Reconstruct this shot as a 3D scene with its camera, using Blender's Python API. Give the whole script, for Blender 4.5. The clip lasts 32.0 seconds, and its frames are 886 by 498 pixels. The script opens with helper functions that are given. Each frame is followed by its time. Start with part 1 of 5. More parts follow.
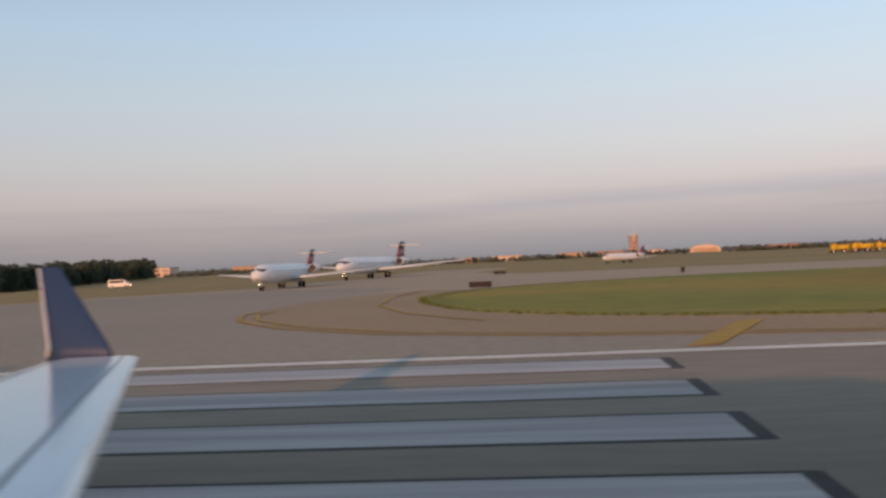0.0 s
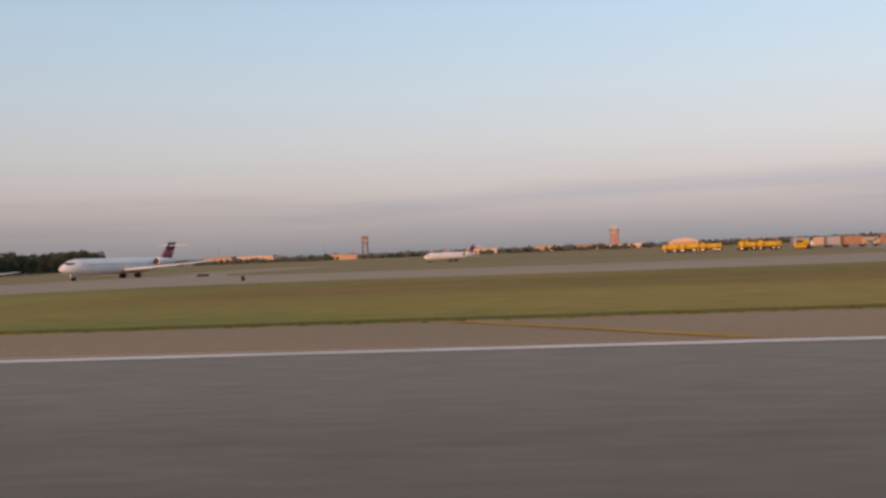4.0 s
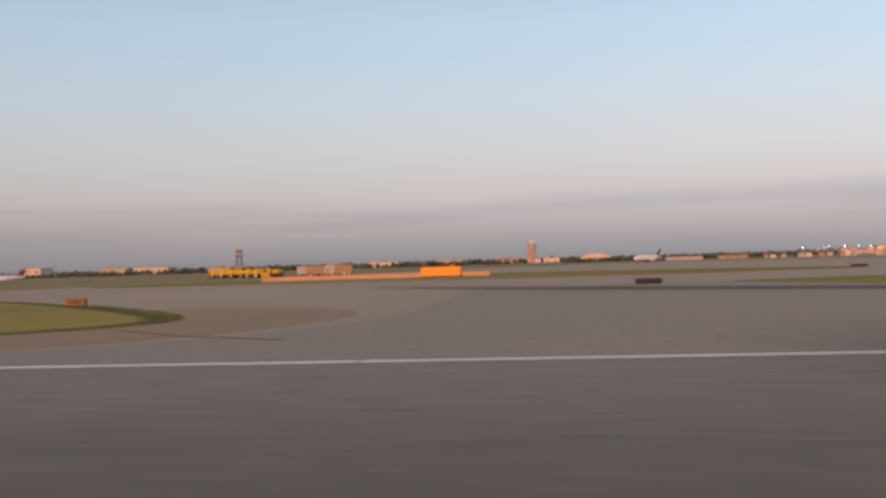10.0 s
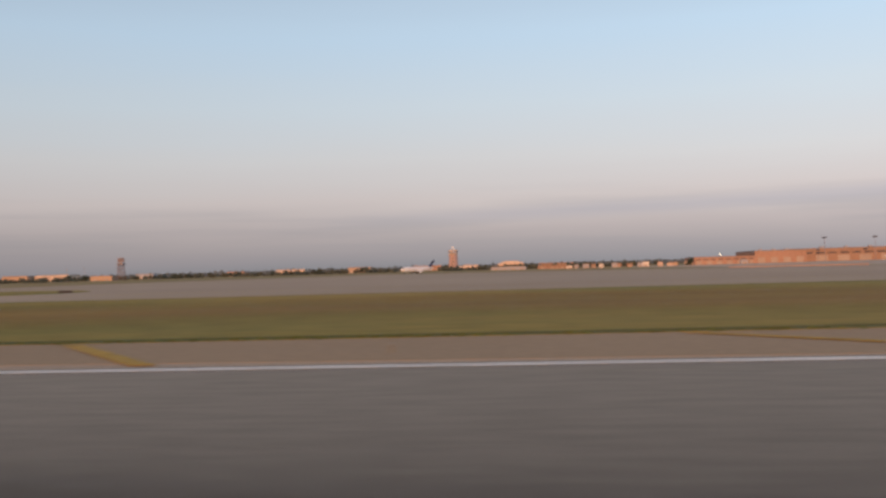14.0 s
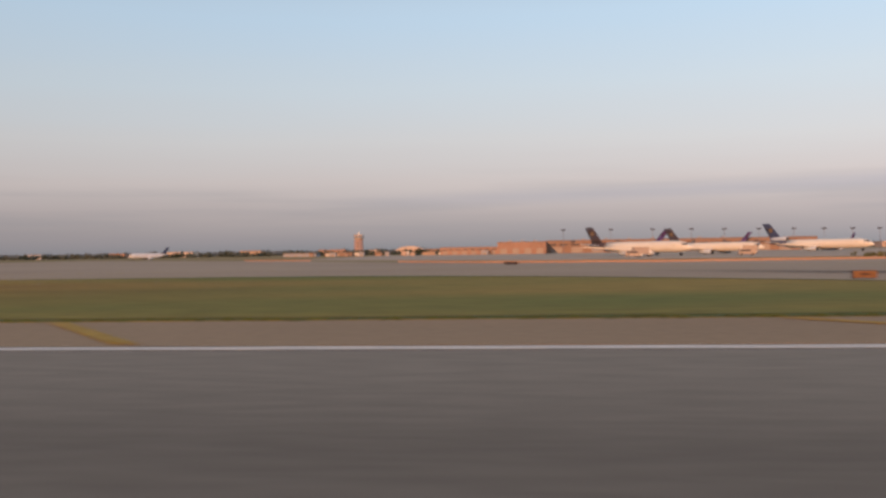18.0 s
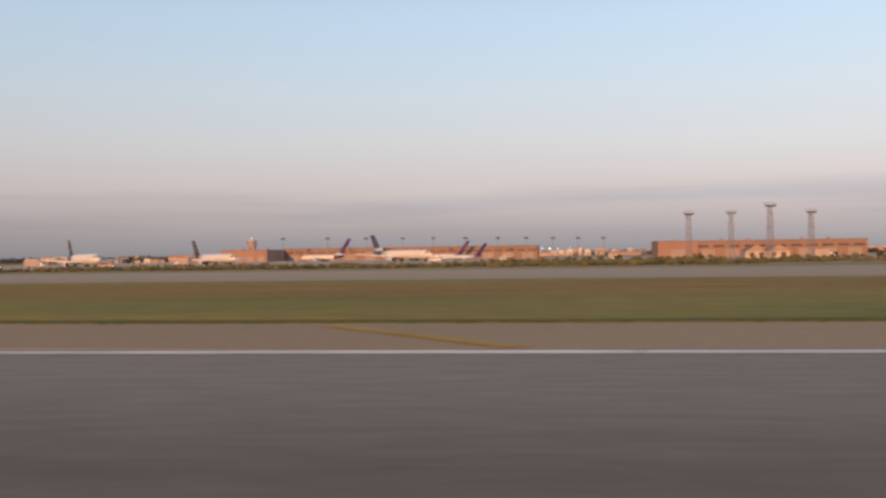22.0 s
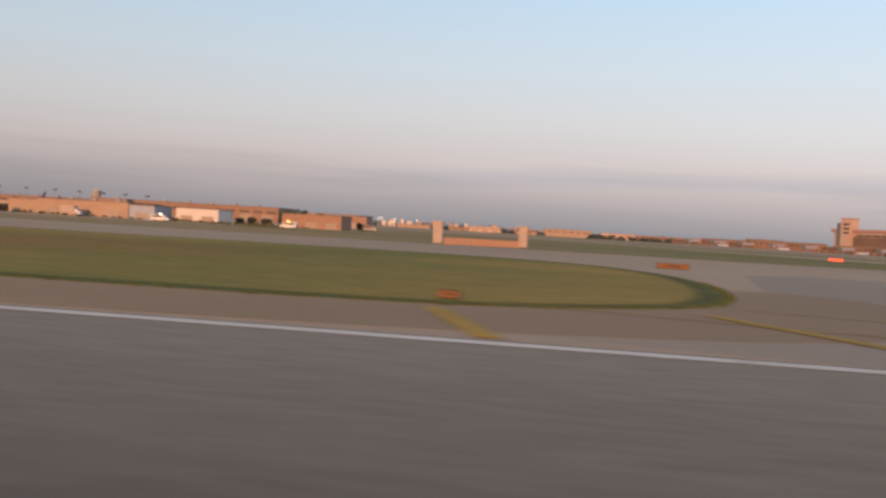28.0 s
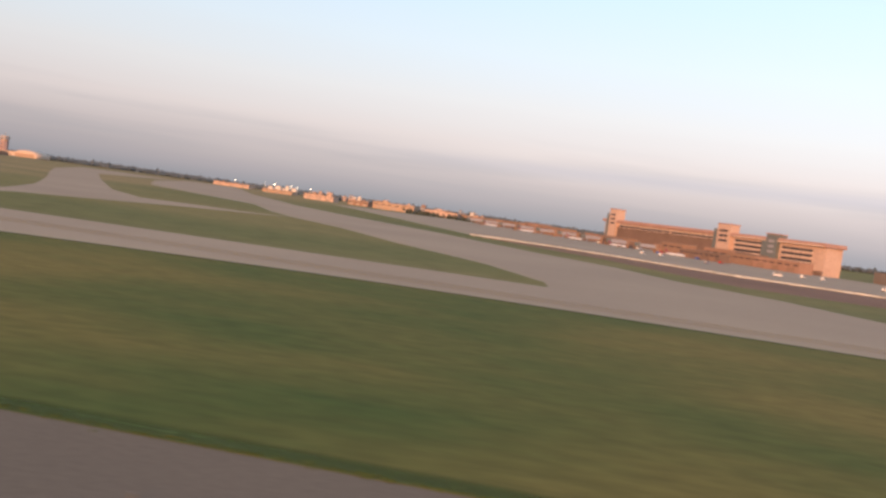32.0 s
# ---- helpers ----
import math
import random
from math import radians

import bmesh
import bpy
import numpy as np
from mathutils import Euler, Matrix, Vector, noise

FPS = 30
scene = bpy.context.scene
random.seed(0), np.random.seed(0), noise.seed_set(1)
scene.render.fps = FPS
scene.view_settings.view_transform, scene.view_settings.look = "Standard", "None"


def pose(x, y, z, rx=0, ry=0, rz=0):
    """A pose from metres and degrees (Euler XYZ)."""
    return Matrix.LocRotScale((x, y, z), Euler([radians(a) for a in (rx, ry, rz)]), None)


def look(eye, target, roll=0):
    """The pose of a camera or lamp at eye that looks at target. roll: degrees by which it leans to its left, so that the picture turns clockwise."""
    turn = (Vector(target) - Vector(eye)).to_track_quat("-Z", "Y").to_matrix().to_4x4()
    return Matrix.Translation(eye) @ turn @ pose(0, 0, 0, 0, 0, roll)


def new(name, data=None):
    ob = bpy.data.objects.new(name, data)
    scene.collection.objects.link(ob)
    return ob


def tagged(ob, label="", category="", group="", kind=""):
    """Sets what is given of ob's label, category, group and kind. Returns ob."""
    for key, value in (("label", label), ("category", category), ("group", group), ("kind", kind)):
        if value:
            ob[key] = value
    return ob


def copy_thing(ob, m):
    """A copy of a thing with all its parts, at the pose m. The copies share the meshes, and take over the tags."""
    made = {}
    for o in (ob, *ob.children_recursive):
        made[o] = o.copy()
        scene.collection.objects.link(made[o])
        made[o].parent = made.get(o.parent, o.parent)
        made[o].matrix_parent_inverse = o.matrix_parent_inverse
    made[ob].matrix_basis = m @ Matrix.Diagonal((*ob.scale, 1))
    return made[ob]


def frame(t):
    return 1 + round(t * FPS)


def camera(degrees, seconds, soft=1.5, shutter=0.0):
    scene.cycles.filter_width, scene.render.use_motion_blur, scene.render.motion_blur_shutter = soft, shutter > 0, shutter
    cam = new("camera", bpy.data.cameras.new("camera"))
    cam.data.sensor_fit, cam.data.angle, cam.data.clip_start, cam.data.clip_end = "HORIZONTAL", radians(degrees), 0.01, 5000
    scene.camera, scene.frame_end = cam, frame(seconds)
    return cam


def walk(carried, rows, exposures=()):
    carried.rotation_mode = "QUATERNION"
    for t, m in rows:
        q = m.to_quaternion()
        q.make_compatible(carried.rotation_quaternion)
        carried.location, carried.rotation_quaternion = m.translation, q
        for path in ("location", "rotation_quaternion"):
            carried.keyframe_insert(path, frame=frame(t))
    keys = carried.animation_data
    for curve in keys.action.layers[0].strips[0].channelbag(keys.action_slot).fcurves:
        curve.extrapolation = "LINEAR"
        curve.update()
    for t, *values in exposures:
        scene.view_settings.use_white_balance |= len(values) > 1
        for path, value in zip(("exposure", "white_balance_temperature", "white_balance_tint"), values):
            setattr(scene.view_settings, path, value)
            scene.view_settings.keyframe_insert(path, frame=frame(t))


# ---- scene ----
# All lengths below are plan units; PLAN turns them into metres.
PLAN = 0.615
cam = camera(50.82, 32.0, soft=2.9, shutter=0.22)
PATH = [
    (0.0, -0.000, 1.423, 90.82, 2.61, 5.78),
    (0.5, 3.117, 1.424, 90.76, 2.72, 6.05),
    (1.0, 6.485, 1.418, 90.84, 2.64, 6.41),
    (1.5, 10.105, 1.422, 90.82, 2.72, 6.66),
    (2.0, 13.809, 1.423, 90.56, 2.94, 6.90),
    (2.5, 17.645, 1.423, 90.45, 2.81, 6.97),
    (3.0, 21.738, 1.423, 90.49, 2.81, 7.13),
    (3.5, 26.202, 1.422, 90.20, 2.64, 6.65),
    (4.0, 30.991, 1.422, 90.28, 2.24, 6.52),
    (4.5, 36.054, 1.422, 90.46, 2.72, 6.42),
    (6.5, 59.737, 1.423, 90.45, 1.40, 6.48),
    (7.0, 66.485, 1.423, 90.56, 1.83, 6.58),
    (7.5, 73.517, 1.423, 90.58, 1.59, 6.61),
    (8.0, 80.852, 1.423, 90.82, 2.09, 6.72),
    (8.5, 88.514, 1.423, 90.81, 1.55, 6.57),
    (9.0, 96.524, 1.419, 91.03, 1.38, 6.64),
    (9.5, 104.862, 1.423, 90.95, 1.70, 6.61),
    (10.0, 113.479, 1.420, 90.92, 1.68, 6.53),
    (10.5, 122.330, 1.423, 91.06, 1.76, 6.44),
    (11.0, 131.416, 1.423, 90.99, 1.72, 6.76),
    (11.5, 140.798, 1.422, 91.16, 1.71, 6.66),
    (12.0, 150.527, 1.423, 91.25, 1.82, 6.66),
    (12.5, 160.591, 1.423, 91.05, 1.98, 6.05),
    (13.0, 170.967, 1.421, 91.04, 1.38, 6.29),
    (13.5, 181.634, 1.423, 91.21, 1.57, 6.37),
    (15.5, 228.321, 1.423, 91.14, 1.44, 6.88),
    (16.0, 240.653, 1.423, 90.47, 1.12, 6.71),
    (16.5, 253.189, 1.423, 90.48, 1.22, 6.61),
    (17.0, 265.933, 1.422, 90.21, 1.09, 6.78),
    (17.5, 278.893, 1.423, 89.84, 0.47, 6.77),
    (18.0, 292.078, 1.423, 90.16, 0.89, 6.59),
    (18.5, 305.487, 1.423, 90.22, 1.44, 6.62),
    (19.0, 319.109, 1.429, 90.11, 1.11, 6.67),
    (19.5, 332.926, 1.423, 90.35, 1.02, 6.75),
    (20.0, 346.918, 1.423, 90.56, 1.04, 6.77),
    (20.5, 361.079, 1.423, 90.75, 1.00, 6.79),
    (21.0, 375.411, 1.423, 90.36, 1.09, 6.79),
    (21.5, 389.921, 1.423, 90.26, 0.56, 6.65),
    (22.0, 404.615, 1.423, 90.42, 0.77, 6.53),
    (22.5, 419.498, 1.423, 90.35, 1.02, 6.30),
    (23.0, 434.589, 1.434, 89.89, 0.89, 6.29),
    (23.5, 449.910, 1.423, 89.63, 0.59, 6.35),
    (24.0, 465.491, 1.422, 89.86, 0.17, 6.83),
    (24.5, 481.339, 1.422, 89.98, -0.22, 6.93),
    (25.0, 497.442, 1.429, 89.65, 0.10, 7.17),
    (25.5, 513.792, 1.423, 90.01, -1.97, 6.82),
    (27.5, 582.274, 1.528, 89.04, -1.62, 7.41),
    (28.0, 600.112, 1.660, 88.69, -3.32, 7.67),
    (28.5, 618.164, 1.800, 88.69, -4.61, 8.26),
    (29.0, 636.426, 2.141, 88.79, -5.39, 8.15),
    (29.5, 654.951, 2.591, 88.05, -5.16, 8.58),
    (30.0, 673.739, 3.047, 87.38, -5.04, 8.82),
    (30.5, 692.799, 3.519, 87.35, -5.28, 8.94),
    (31.0, 712.044, 4.206, 87.31, -6.24, 9.00),
    (31.5, 731.476, 5.075, 87.13, -7.38, 9.01),
    (32.0, 751.095, 6.035, 87.58, -7.90, 9.41),
]
walk(cam, [(t, pose(x, 0, z, rx, ry, rz)) for t, x, z, rx, ry, rz in PATH],
     exposures=[(0, 0.02), (20, 0.02), (22, 0.1), (23, 0.14), (24, 0.13), (25, 0.08), (29, 0.12), (30, 0.14), (31, 0.33), (32, 0.50)])

# ---- sky and sun ----
SUN_AZ, SUN_EL = radians(260), radians(10.0)      # from where the sun shines, in the xy plane
world = bpy.data.worlds.new("world")
scene.world = world
world.use_nodes = True
wn, wl = world.node_tree.nodes, world.node_tree.links
wn.clear()
w_out = wn.new("ShaderNodeOutputWorld")
w_bg = wn.new("ShaderNodeBackground")
w_bg.inputs["Strength"].default_value = 0.1
w_sky = wn.new("ShaderNodeTexSky")
w_sky.sky_type = "NISHITA"
w_sky.sun_disc = False
w_sky.sun_elevation, w_sky.sun_rotation = SUN_EL, radians(90) - SUN_AZ
w_co = wn.new("ShaderNodeTexCoord")
w_sep = wn.new("ShaderNodeSeparateXYZ")
w_map = wn.new("ShaderNodeMapRange")
w_map.inputs["From Min"].default_value, w_map.inputs["From Max"].default_value = -0.02, 0.42
w_noise = wn.new("ShaderNodeTexNoise")
w_noise.inputs["Scale"].default_value = 2.2
w_noise.inputs["Detail"].default_value = 3.0
w_str = wn.new("ShaderNodeMapping")
w_str.inputs["Scale"].default_value = (1.0, 1.0, 14.0)
w_add = wn.new("ShaderNodeMath")
w_add.operation = "MULTIPLY_ADD"
w_add.inputs[1].default_value = 0.05
w_ramp = wn.new("ShaderNodeValToRGB")
HAZE = [(0.0, (0.205, 0.22, 0.26)), (0.06, (0.235, 0.245, 0.285)), (0.115, (0.342, 0.31, 0.346)), (0.17, (0.46, 0.395, 0.418)),
        (0.24, (0.60, 0.52, 0.525)), (0.33, (0.64, 0.618, 0.632)), (0.46, (0.605, 0.67, 0.735)), (0.62, (0.53, 0.67, 0.815)), (1.0, (0.36, 0.44, 0.56))]
els = w_ramp.color_ramp.elements
while len(els) < len(HAZE):
    els.new(0.5)
for e, (pos, c) in zip(els, HAZE):
    e.position, e.color = pos, (*c, 1)
w_mul = wn.new("ShaderNodeVectorMath")
w_mul.operation = "SCALE"
w_mul.inputs["Scale"].default_value = 9.4
w_mix = wn.new("ShaderNodeVectorMath")
w_mix.operation = "MULTIPLY_ADD"
w_mix.inputs[1].default_value = (0.12, 0.12, 0.12)
wl.new(w_co.outputs["Generated"], w_sep.inputs[0])
wl.new(w_co.outputs["Generated"], w_str.inputs["Vector"])
wl.new(w_str.outputs[0], w_noise.inputs["Vector"])
wl.new(w_sep.outputs["Z"], w_map.inputs["Value"])
wl.new(w_noise.outputs["Fac"], w_add.inputs[0])
wl.new(w_map.outputs[0], w_add.inputs[2])
wl.new(w_add.outputs[0], w_ramp.inputs["Fac"])
# thin mauve cloud streaks a few degrees above the horizon
w_cmap = wn.new("ShaderNodeMapping")
w_cmap.inputs["Scale"].default_value = (2.2, 2.2, 46.0)
w_cmap.inputs["Rotation"].default_value = (0, radians(1.2), 0)
w_cn = wn.new("ShaderNodeTexNoise")
w_cn.inputs["Scale"].default_value, w_cn.inputs["Detail"].default_value = 1.3, 4.0
w_cr = wn.new("ShaderNodeMapRange")
w_cr.inputs["From Min"].default_value, w_cr.inputs["From Max"].default_value = 0.44, 0.62
w_band = wn.new("ShaderNodeValToRGB")
bel = w_band.color_ramp.elements
bel.new(0.5)
bel.new(0.5)
for e, (pos, v) in zip(bel, ((0.05, 0.0), (0.11, 1.0), (0.165, 1.0), (0.25, 0.0))):
    e.position, e.color = pos, (v, v, v, 1)
w_cf = wn.new("ShaderNodeMath")
w_cf.operation = "MULTIPLY"
w_cf2 = wn.new("ShaderNodeMath")
w_cf2.operation = "MULTIPLY"
w_cf2.inputs[1].default_value = 0.34
w_cmix = wn.new("ShaderNodeMix")
w_cmix.data_type = "RGBA"
w_cmix.inputs[7].default_value = (0.31, 0.295, 0.345, 1)
wl.new(w_co.outputs["Generated"], w_cmap.inputs["Vector"])
wl.new(w_cmap.outputs[0], w_cn.inputs["Vector"])
wl.new(w_cn.outputs["Fac"], w_cr.inputs["Value"])
wl.new(w_map.outputs[0], w_band.inputs["Fac"])
wl.new(w_cr.outputs[0], w_cf.inputs[0])
wl.new(w_band.outputs["Color"], w_cf.inputs[1])
wl.new(w_cf.outputs[0], w_cf2.inputs[0])
wl.new(w_cf2.outputs[0], w_cmix.inputs[0])
wl.new(w_ramp.outputs["Color"], w_cmix.inputs[6])
# one long blue-mauve cloud streak that rises to the east
w_line = wn.new("ShaderNodeMath")
w_line.operation = "MULTIPLY_ADD"
w_line.inputs[1].default_value = -0.02
w_off = wn.new("ShaderNodeMath")
w_off.operation = "SUBTRACT"
w_off.inputs[1].default_value = 0.0575
w_abs = wn.new("ShaderNodeMath")
w_abs.operation = "ABSOLUTE"
w_thin = wn.new("ShaderNodeMapRange")
w_thin.interpolation_type = "SMOOTHSTEP"
w_thin.inputs["From Max"].default_value = 0.0125
w_thin.inputs["To Min"].default_value, w_thin.inputs["To Max"].default_value = 0.42, 0.0
w_east = wn.new("ShaderNodeMapRange")
w_east.interpolation_type = "SMOOTHSTEP"
w_east.inputs["From Min"].default_value, w_east.inputs["From Max"].default_value = -0.32, 0.0
w_sf = wn.new("ShaderNodeMath")
w_sf.operation = "MULTIPLY"
w_smix = wn.new("ShaderNodeMix")
w_smix.data_type = "RGBA"
w_smix.inputs[7].default_value = (0.37, 0.355, 0.44, 1)
wl.new(w_sep.outputs["X"], w_line.inputs[0])
wl.new(w_sep.outputs["Z"], w_line.inputs[2])
wl.new(w_line.outputs[0], w_off.inputs[0])
wl.new(w_off.outputs[0], w_abs.inputs[0])
wl.new(w_abs.outputs[0], w_thin.inputs["Value"])
wl.new(w_sep.outputs["X"], w_east.inputs["Value"])
wl.new(w_thin.outputs[0], w_sf.inputs[0])
wl.new(w_east.outputs[0], w_sf.inputs[1])
wl.new(w_sf.outputs[0], w_smix.inputs[0])
wl.new(w_cmix.outputs[2], w_smix.inputs[6])
wl.new(w_smix.outputs[2], w_mul.inputs[0])
wl.new(w_sky.outputs["Color"], w_mix.inputs[0])
w_side = wn.new("ShaderNodeMath")      # the sky is a little brighter ahead of the aircraft
w_side.operation = "MULTIPLY_ADD"
w_side.inputs[1].default_value, w_side.inputs[2].default_value = 2.3, 9.2
wl.new(w_sep.outputs["X"], w_side.inputs[0])
wl.new(w_side.outputs[0], w_mul.inputs["Scale"])
wl.new(w_mul.outputs[0], w_mix.inputs[2])
wl.new(w_mix.outputs[0], w_bg.inputs["Color"])
wl.new(w_bg.outputs[0], w_out.inputs["Surface"])

sun = new("sun", bpy.data.lights.new("sun", "SUN"))
sun.data.energy, sun.data.angle, sun.data.color = 4.0, radians(0.6), (1.0, 0.48, 0.23)
sun.matrix_world = look((0, 0, 0), (-math.cos(SUN_AZ) * math.cos(SUN_EL), -math.sin(SUN_AZ) * math.cos(SUN_EL), -math.sin(SUN_EL)))


# ---- materials ----
def material(name, colour, rough=0.8, metal=0.0, spread=0.15, fine=3.0, coarse=0.12, stretch=(1, 1, 1), bump=0.15, spec=0.2, second=None, mid=0.5, beyond=None, edge=0.17):
    """A surface with two scales of variation, in world metres."""
    m = bpy.data.materials.new(name)
    m.use_nodes = True
    n, l = m.node_tree.nodes, m.node_tree.links
    b = n["Principled BSDF"]
    b.inputs["Roughness"].default_value, b.inputs["Metallic"].default_value = rough, metal
    b.inputs["Specular IOR Level"].default_value = spec
    geo, mp = n.new("ShaderNodeNewGeometry"), n.new("ShaderNodeMapping")
    mp.inputs["Scale"].default_value = stretch
    l.new(geo.outputs["Position"], mp.inputs["Vector"])
    big, small = n.new("ShaderNodeTexNoise"), n.new("ShaderNodeTexNoise")
    big.inputs["Scale"].default_value, small.inputs["Scale"].default_value = coarse, fine
    big.inputs["Detail"].default_value, small.inputs["Detail"].default_value = 5, 6
    for t in (big, small):
        l.new(mp.outputs[0], t.inputs["Vector"])
    ramp = n.new("ShaderNodeMapRange")
    ramp.inputs["From Min"].default_value, ramp.inputs["From Max"].default_value = mid - edge, mid + edge
    l.new(big.outputs["Fac"], ramp.inputs["Value"])
    base = n.new("ShaderNodeMix")
    base.data_type = "RGBA"
    base.inputs[6].default_value = (*colour, 1)
    base.inputs[7].default_value = (*(second or [c * (1 - spread) for c in colour]), 1)
    l.new(ramp.outputs[0], base.inputs[0])
    grain = n.new("ShaderNodeMapRange")
    grain.inputs["From Min"].default_value, grain.inputs["From Max"].default_value = 0.3, 0.7
    grain.inputs["To Min"].default_value, grain.inputs["To Max"].default_value = 1 - spread, 1 + spread
    l.new(small.outputs["Fac"], grain.inputs["Value"])
    tint = n.new("ShaderNodeVectorMath")
    tint.operation = "SCALE"
    col = base.outputs[2]
    if beyond:      # (x0, x1, colour, second colour): the surface turns to these along x
        xs, way, alt, both = n.new("ShaderNodeSeparateXYZ"), n.new("ShaderNodeMapRange"), n.new("ShaderNodeMix"), n.new("ShaderNodeMix")
        alt.data_type = both.data_type = "RGBA"
        way.interpolation_type = "SMOOTHSTEP"
        way.inputs["From Min"].default_value, way.inputs["From Max"].default_value = beyond[0] * PLAN, beyond[1] * PLAN
        alt.inputs[6].default_value, alt.inputs[7].default_value = (*beyond[2], 1), (*beyond[3], 1)
        l.new(geo.outputs["Position"], xs.inputs[0])
        l.new(xs.outputs["X"], way.inputs["Value"])
        l.new(ramp.outputs[0], alt.inputs[0])
        l.new(way.outputs[0], both.inputs[0])
        l.new(base.outputs[2], both.inputs[6])
        l.new(alt.outputs[2], both.inputs[7])
        col = both.outputs[2]
    l.new(col, tint.inputs[0])
    l.new(grain.outputs[0], tint.inputs["Scale"])
    l.new(tint.outputs[0], b.inputs["Base Color"])
    if bump:
        bp = n.new("ShaderNodeBump")
        bp.inputs["Strength"].default_value, bp.inputs["Distance"].default_value = bump, 0.02
        l.new(small.outputs["Fac"], bp.inputs["Height"])
        l.new(bp.outputs[0], b.inputs["Normal"])
    return m


def glow(name, colour, strength):
    m = bpy.data.materials.new(name)
    m.use_nodes = True
    b = m.node_tree.nodes["Principled BSDF"]
    b.inputs["Base Color"].default_value = (*colour, 1)
    b.inputs["Emission Color"].default_value, b.inputs["Emission Strength"].default_value = (*colour, 1), strength
    return m


RUNWAY = material("runway asphalt", (0.233, 0.207, 0.167), 0.9, spread=0.1, fine=4, coarse=0.05, stretch=(0.25, 1, 1), second=(0.205, 0.183, 0.151), spec=0.1)
SHOULDER = material("shoulder asphalt", (0.30, 0.217, 0.138), 0.9, spread=0.1, spec=0.1, fine=5, coarse=0.08, beyond=(930, 1085, (0.172, 0.136, 0.103), (0.15, 0.122, 0.094)))
TAXI = material("taxiway concrete", (0.358, 0.28, 0.203), 0.9, spread=0.08, fine=3, coarse=0.03, second=(0.312, 0.243, 0.18), spec=0.1)
LIGHTCON = material("pale concrete", (0.39, 0.31, 0.235), 0.88, spread=0.1, fine=3, coarse=0.04)
GRASS = material("mown grass", (0.265, 0.185, 0.05), 0.95, spread=0.16, fine=1.4, coarse=0.06, stretch=(0.5, 1, 1), second=(0.118, 0.135, 0.034), bump=0.6, spec=0.1, mid=0.57, edge=0.17)
FARGRASS = material("dry grass", (0.28, 0.20, 0.098), 0.95, spread=0.2, fine=0.6, coarse=0.02, stretch=(0.4, 1, 1), second=(0.195, 0.163, 0.072), bump=0.4, spec=0.1, beyond=(900, 1050, (0.205, 0.168, 0.066), (0.125, 0.13, 0.047)))
WHITE = material("white runway paint", (0.62, 0.60, 0.555), 0.7, spread=0.12, fine=2.5, coarse=0.5, stretch=(0.3, 1.5, 1), second=(0.42, 0.405, 0.375))
WORN = material("worn white paint", (0.34, 0.34, 0.345), 0.7, spread=0.25, fine=2.5, coarse=0.3, stretch=(0.12, 1.6, 1), second=(0.20, 0.20, 0.205))
AIMPAINT = material("broad worn white paint", (0.50, 0.50, 0.51), 0.7, spread=0.16, fine=2.5, coarse=0.3, stretch=(0.12, 1.4, 1), second=(0.38, 0.38, 0.395))
YELLOW = material("yellow taxiway paint", (0.36, 0.22, 0.03), 0.75, spread=0.18, fine=3, coarse=0.6)
BLACK = material("black paint edging", (0.05, 0.048, 0.048), 0.8, spread=0.2)


def stain(name, colour, most, stretch=(0.06, 1.2, 1)):
    """A thin film on the pavement that thins out towards its rim."""
    m = material(name, colour, 0.85, spread=0.15, fine=2, coarse=0.1)
    n, l = m.node_tree.nodes, m.node_tree.links
    b = n["Principled BSDF"]
    uv, sep = n.new("ShaderNodeUVMap"), n.new("ShaderNodeSeparateXYZ")
    uv.uv_map = "along"
    l.new(uv.outputs[0], sep.inputs[0])
    value = None
    for axis, rim in (("X", 0.22), ("Y", 0.45)):
        near = n.new("ShaderNodeMath")
        near.operation = "PINGPONG"
        near.inputs[1].default_value = 0.5
        l.new(sep.outputs[axis], near.inputs[0])
        edge_ = n.new("ShaderNodeMapRange")
        edge_.interpolation_type = "SMOOTHSTEP"
        edge_.inputs["From Max"].default_value = rim
        l.new(near.outputs[0], edge_.inputs["Value"])
        if value is None:
            value = edge_.outputs[0]
        else:
            mul = n.new("ShaderNodeMath")
            mul.operation = "MULTIPLY"
            l.new(value, mul.inputs[0])
            l.new(edge_.outputs[0], mul.inputs[1])
            value = mul.outputs[0]
    geo, mp, ns = n.new("ShaderNodeNewGeometry"), n.new("ShaderNodeMapping"), n.new("ShaderNodeTexNoise")
    mp.inputs["Scale"].default_value = stretch
    ns.inputs["Scale"].default_value, ns.inputs["Detail"].default_value = 0.8, 5
    l.new(geo.outputs["Position"], mp.inputs["Vector"])
    l.new(mp.outputs[0], ns.inputs["Vector"])
    blot = n.new("ShaderNodeMapRange")
    blot.inputs["From Min"].default_value, blot.inputs["From Max"].default_value = 0.3, 0.65
    blot.inputs["To Min"].default_value, blot.inputs["To Max"].default_value = most * 0.45, most
    l.new(ns.outputs["Fac"], blot.inputs["Value"])
    tot = n.new("ShaderNodeMath")
    tot.operation = "MULTIPLY"
    l.new(value, tot.inputs[0])
    l.new(blot.outputs[0], tot.inputs[1])
    l.new(tot.outputs[0], b.inputs["Alpha"])
    return m


RUBBER = stain("tyre rubber film", (0.06, 0.055, 0.053), 0.75)
FAINT = stain("thin worn rubber film", (0.07, 0.063, 0.06), 0.6)
DARKBAND = stain("dark film along the runway", (0.06, 0.056, 0.052), 0.4, stretch=(0.02, 0.5, 1))


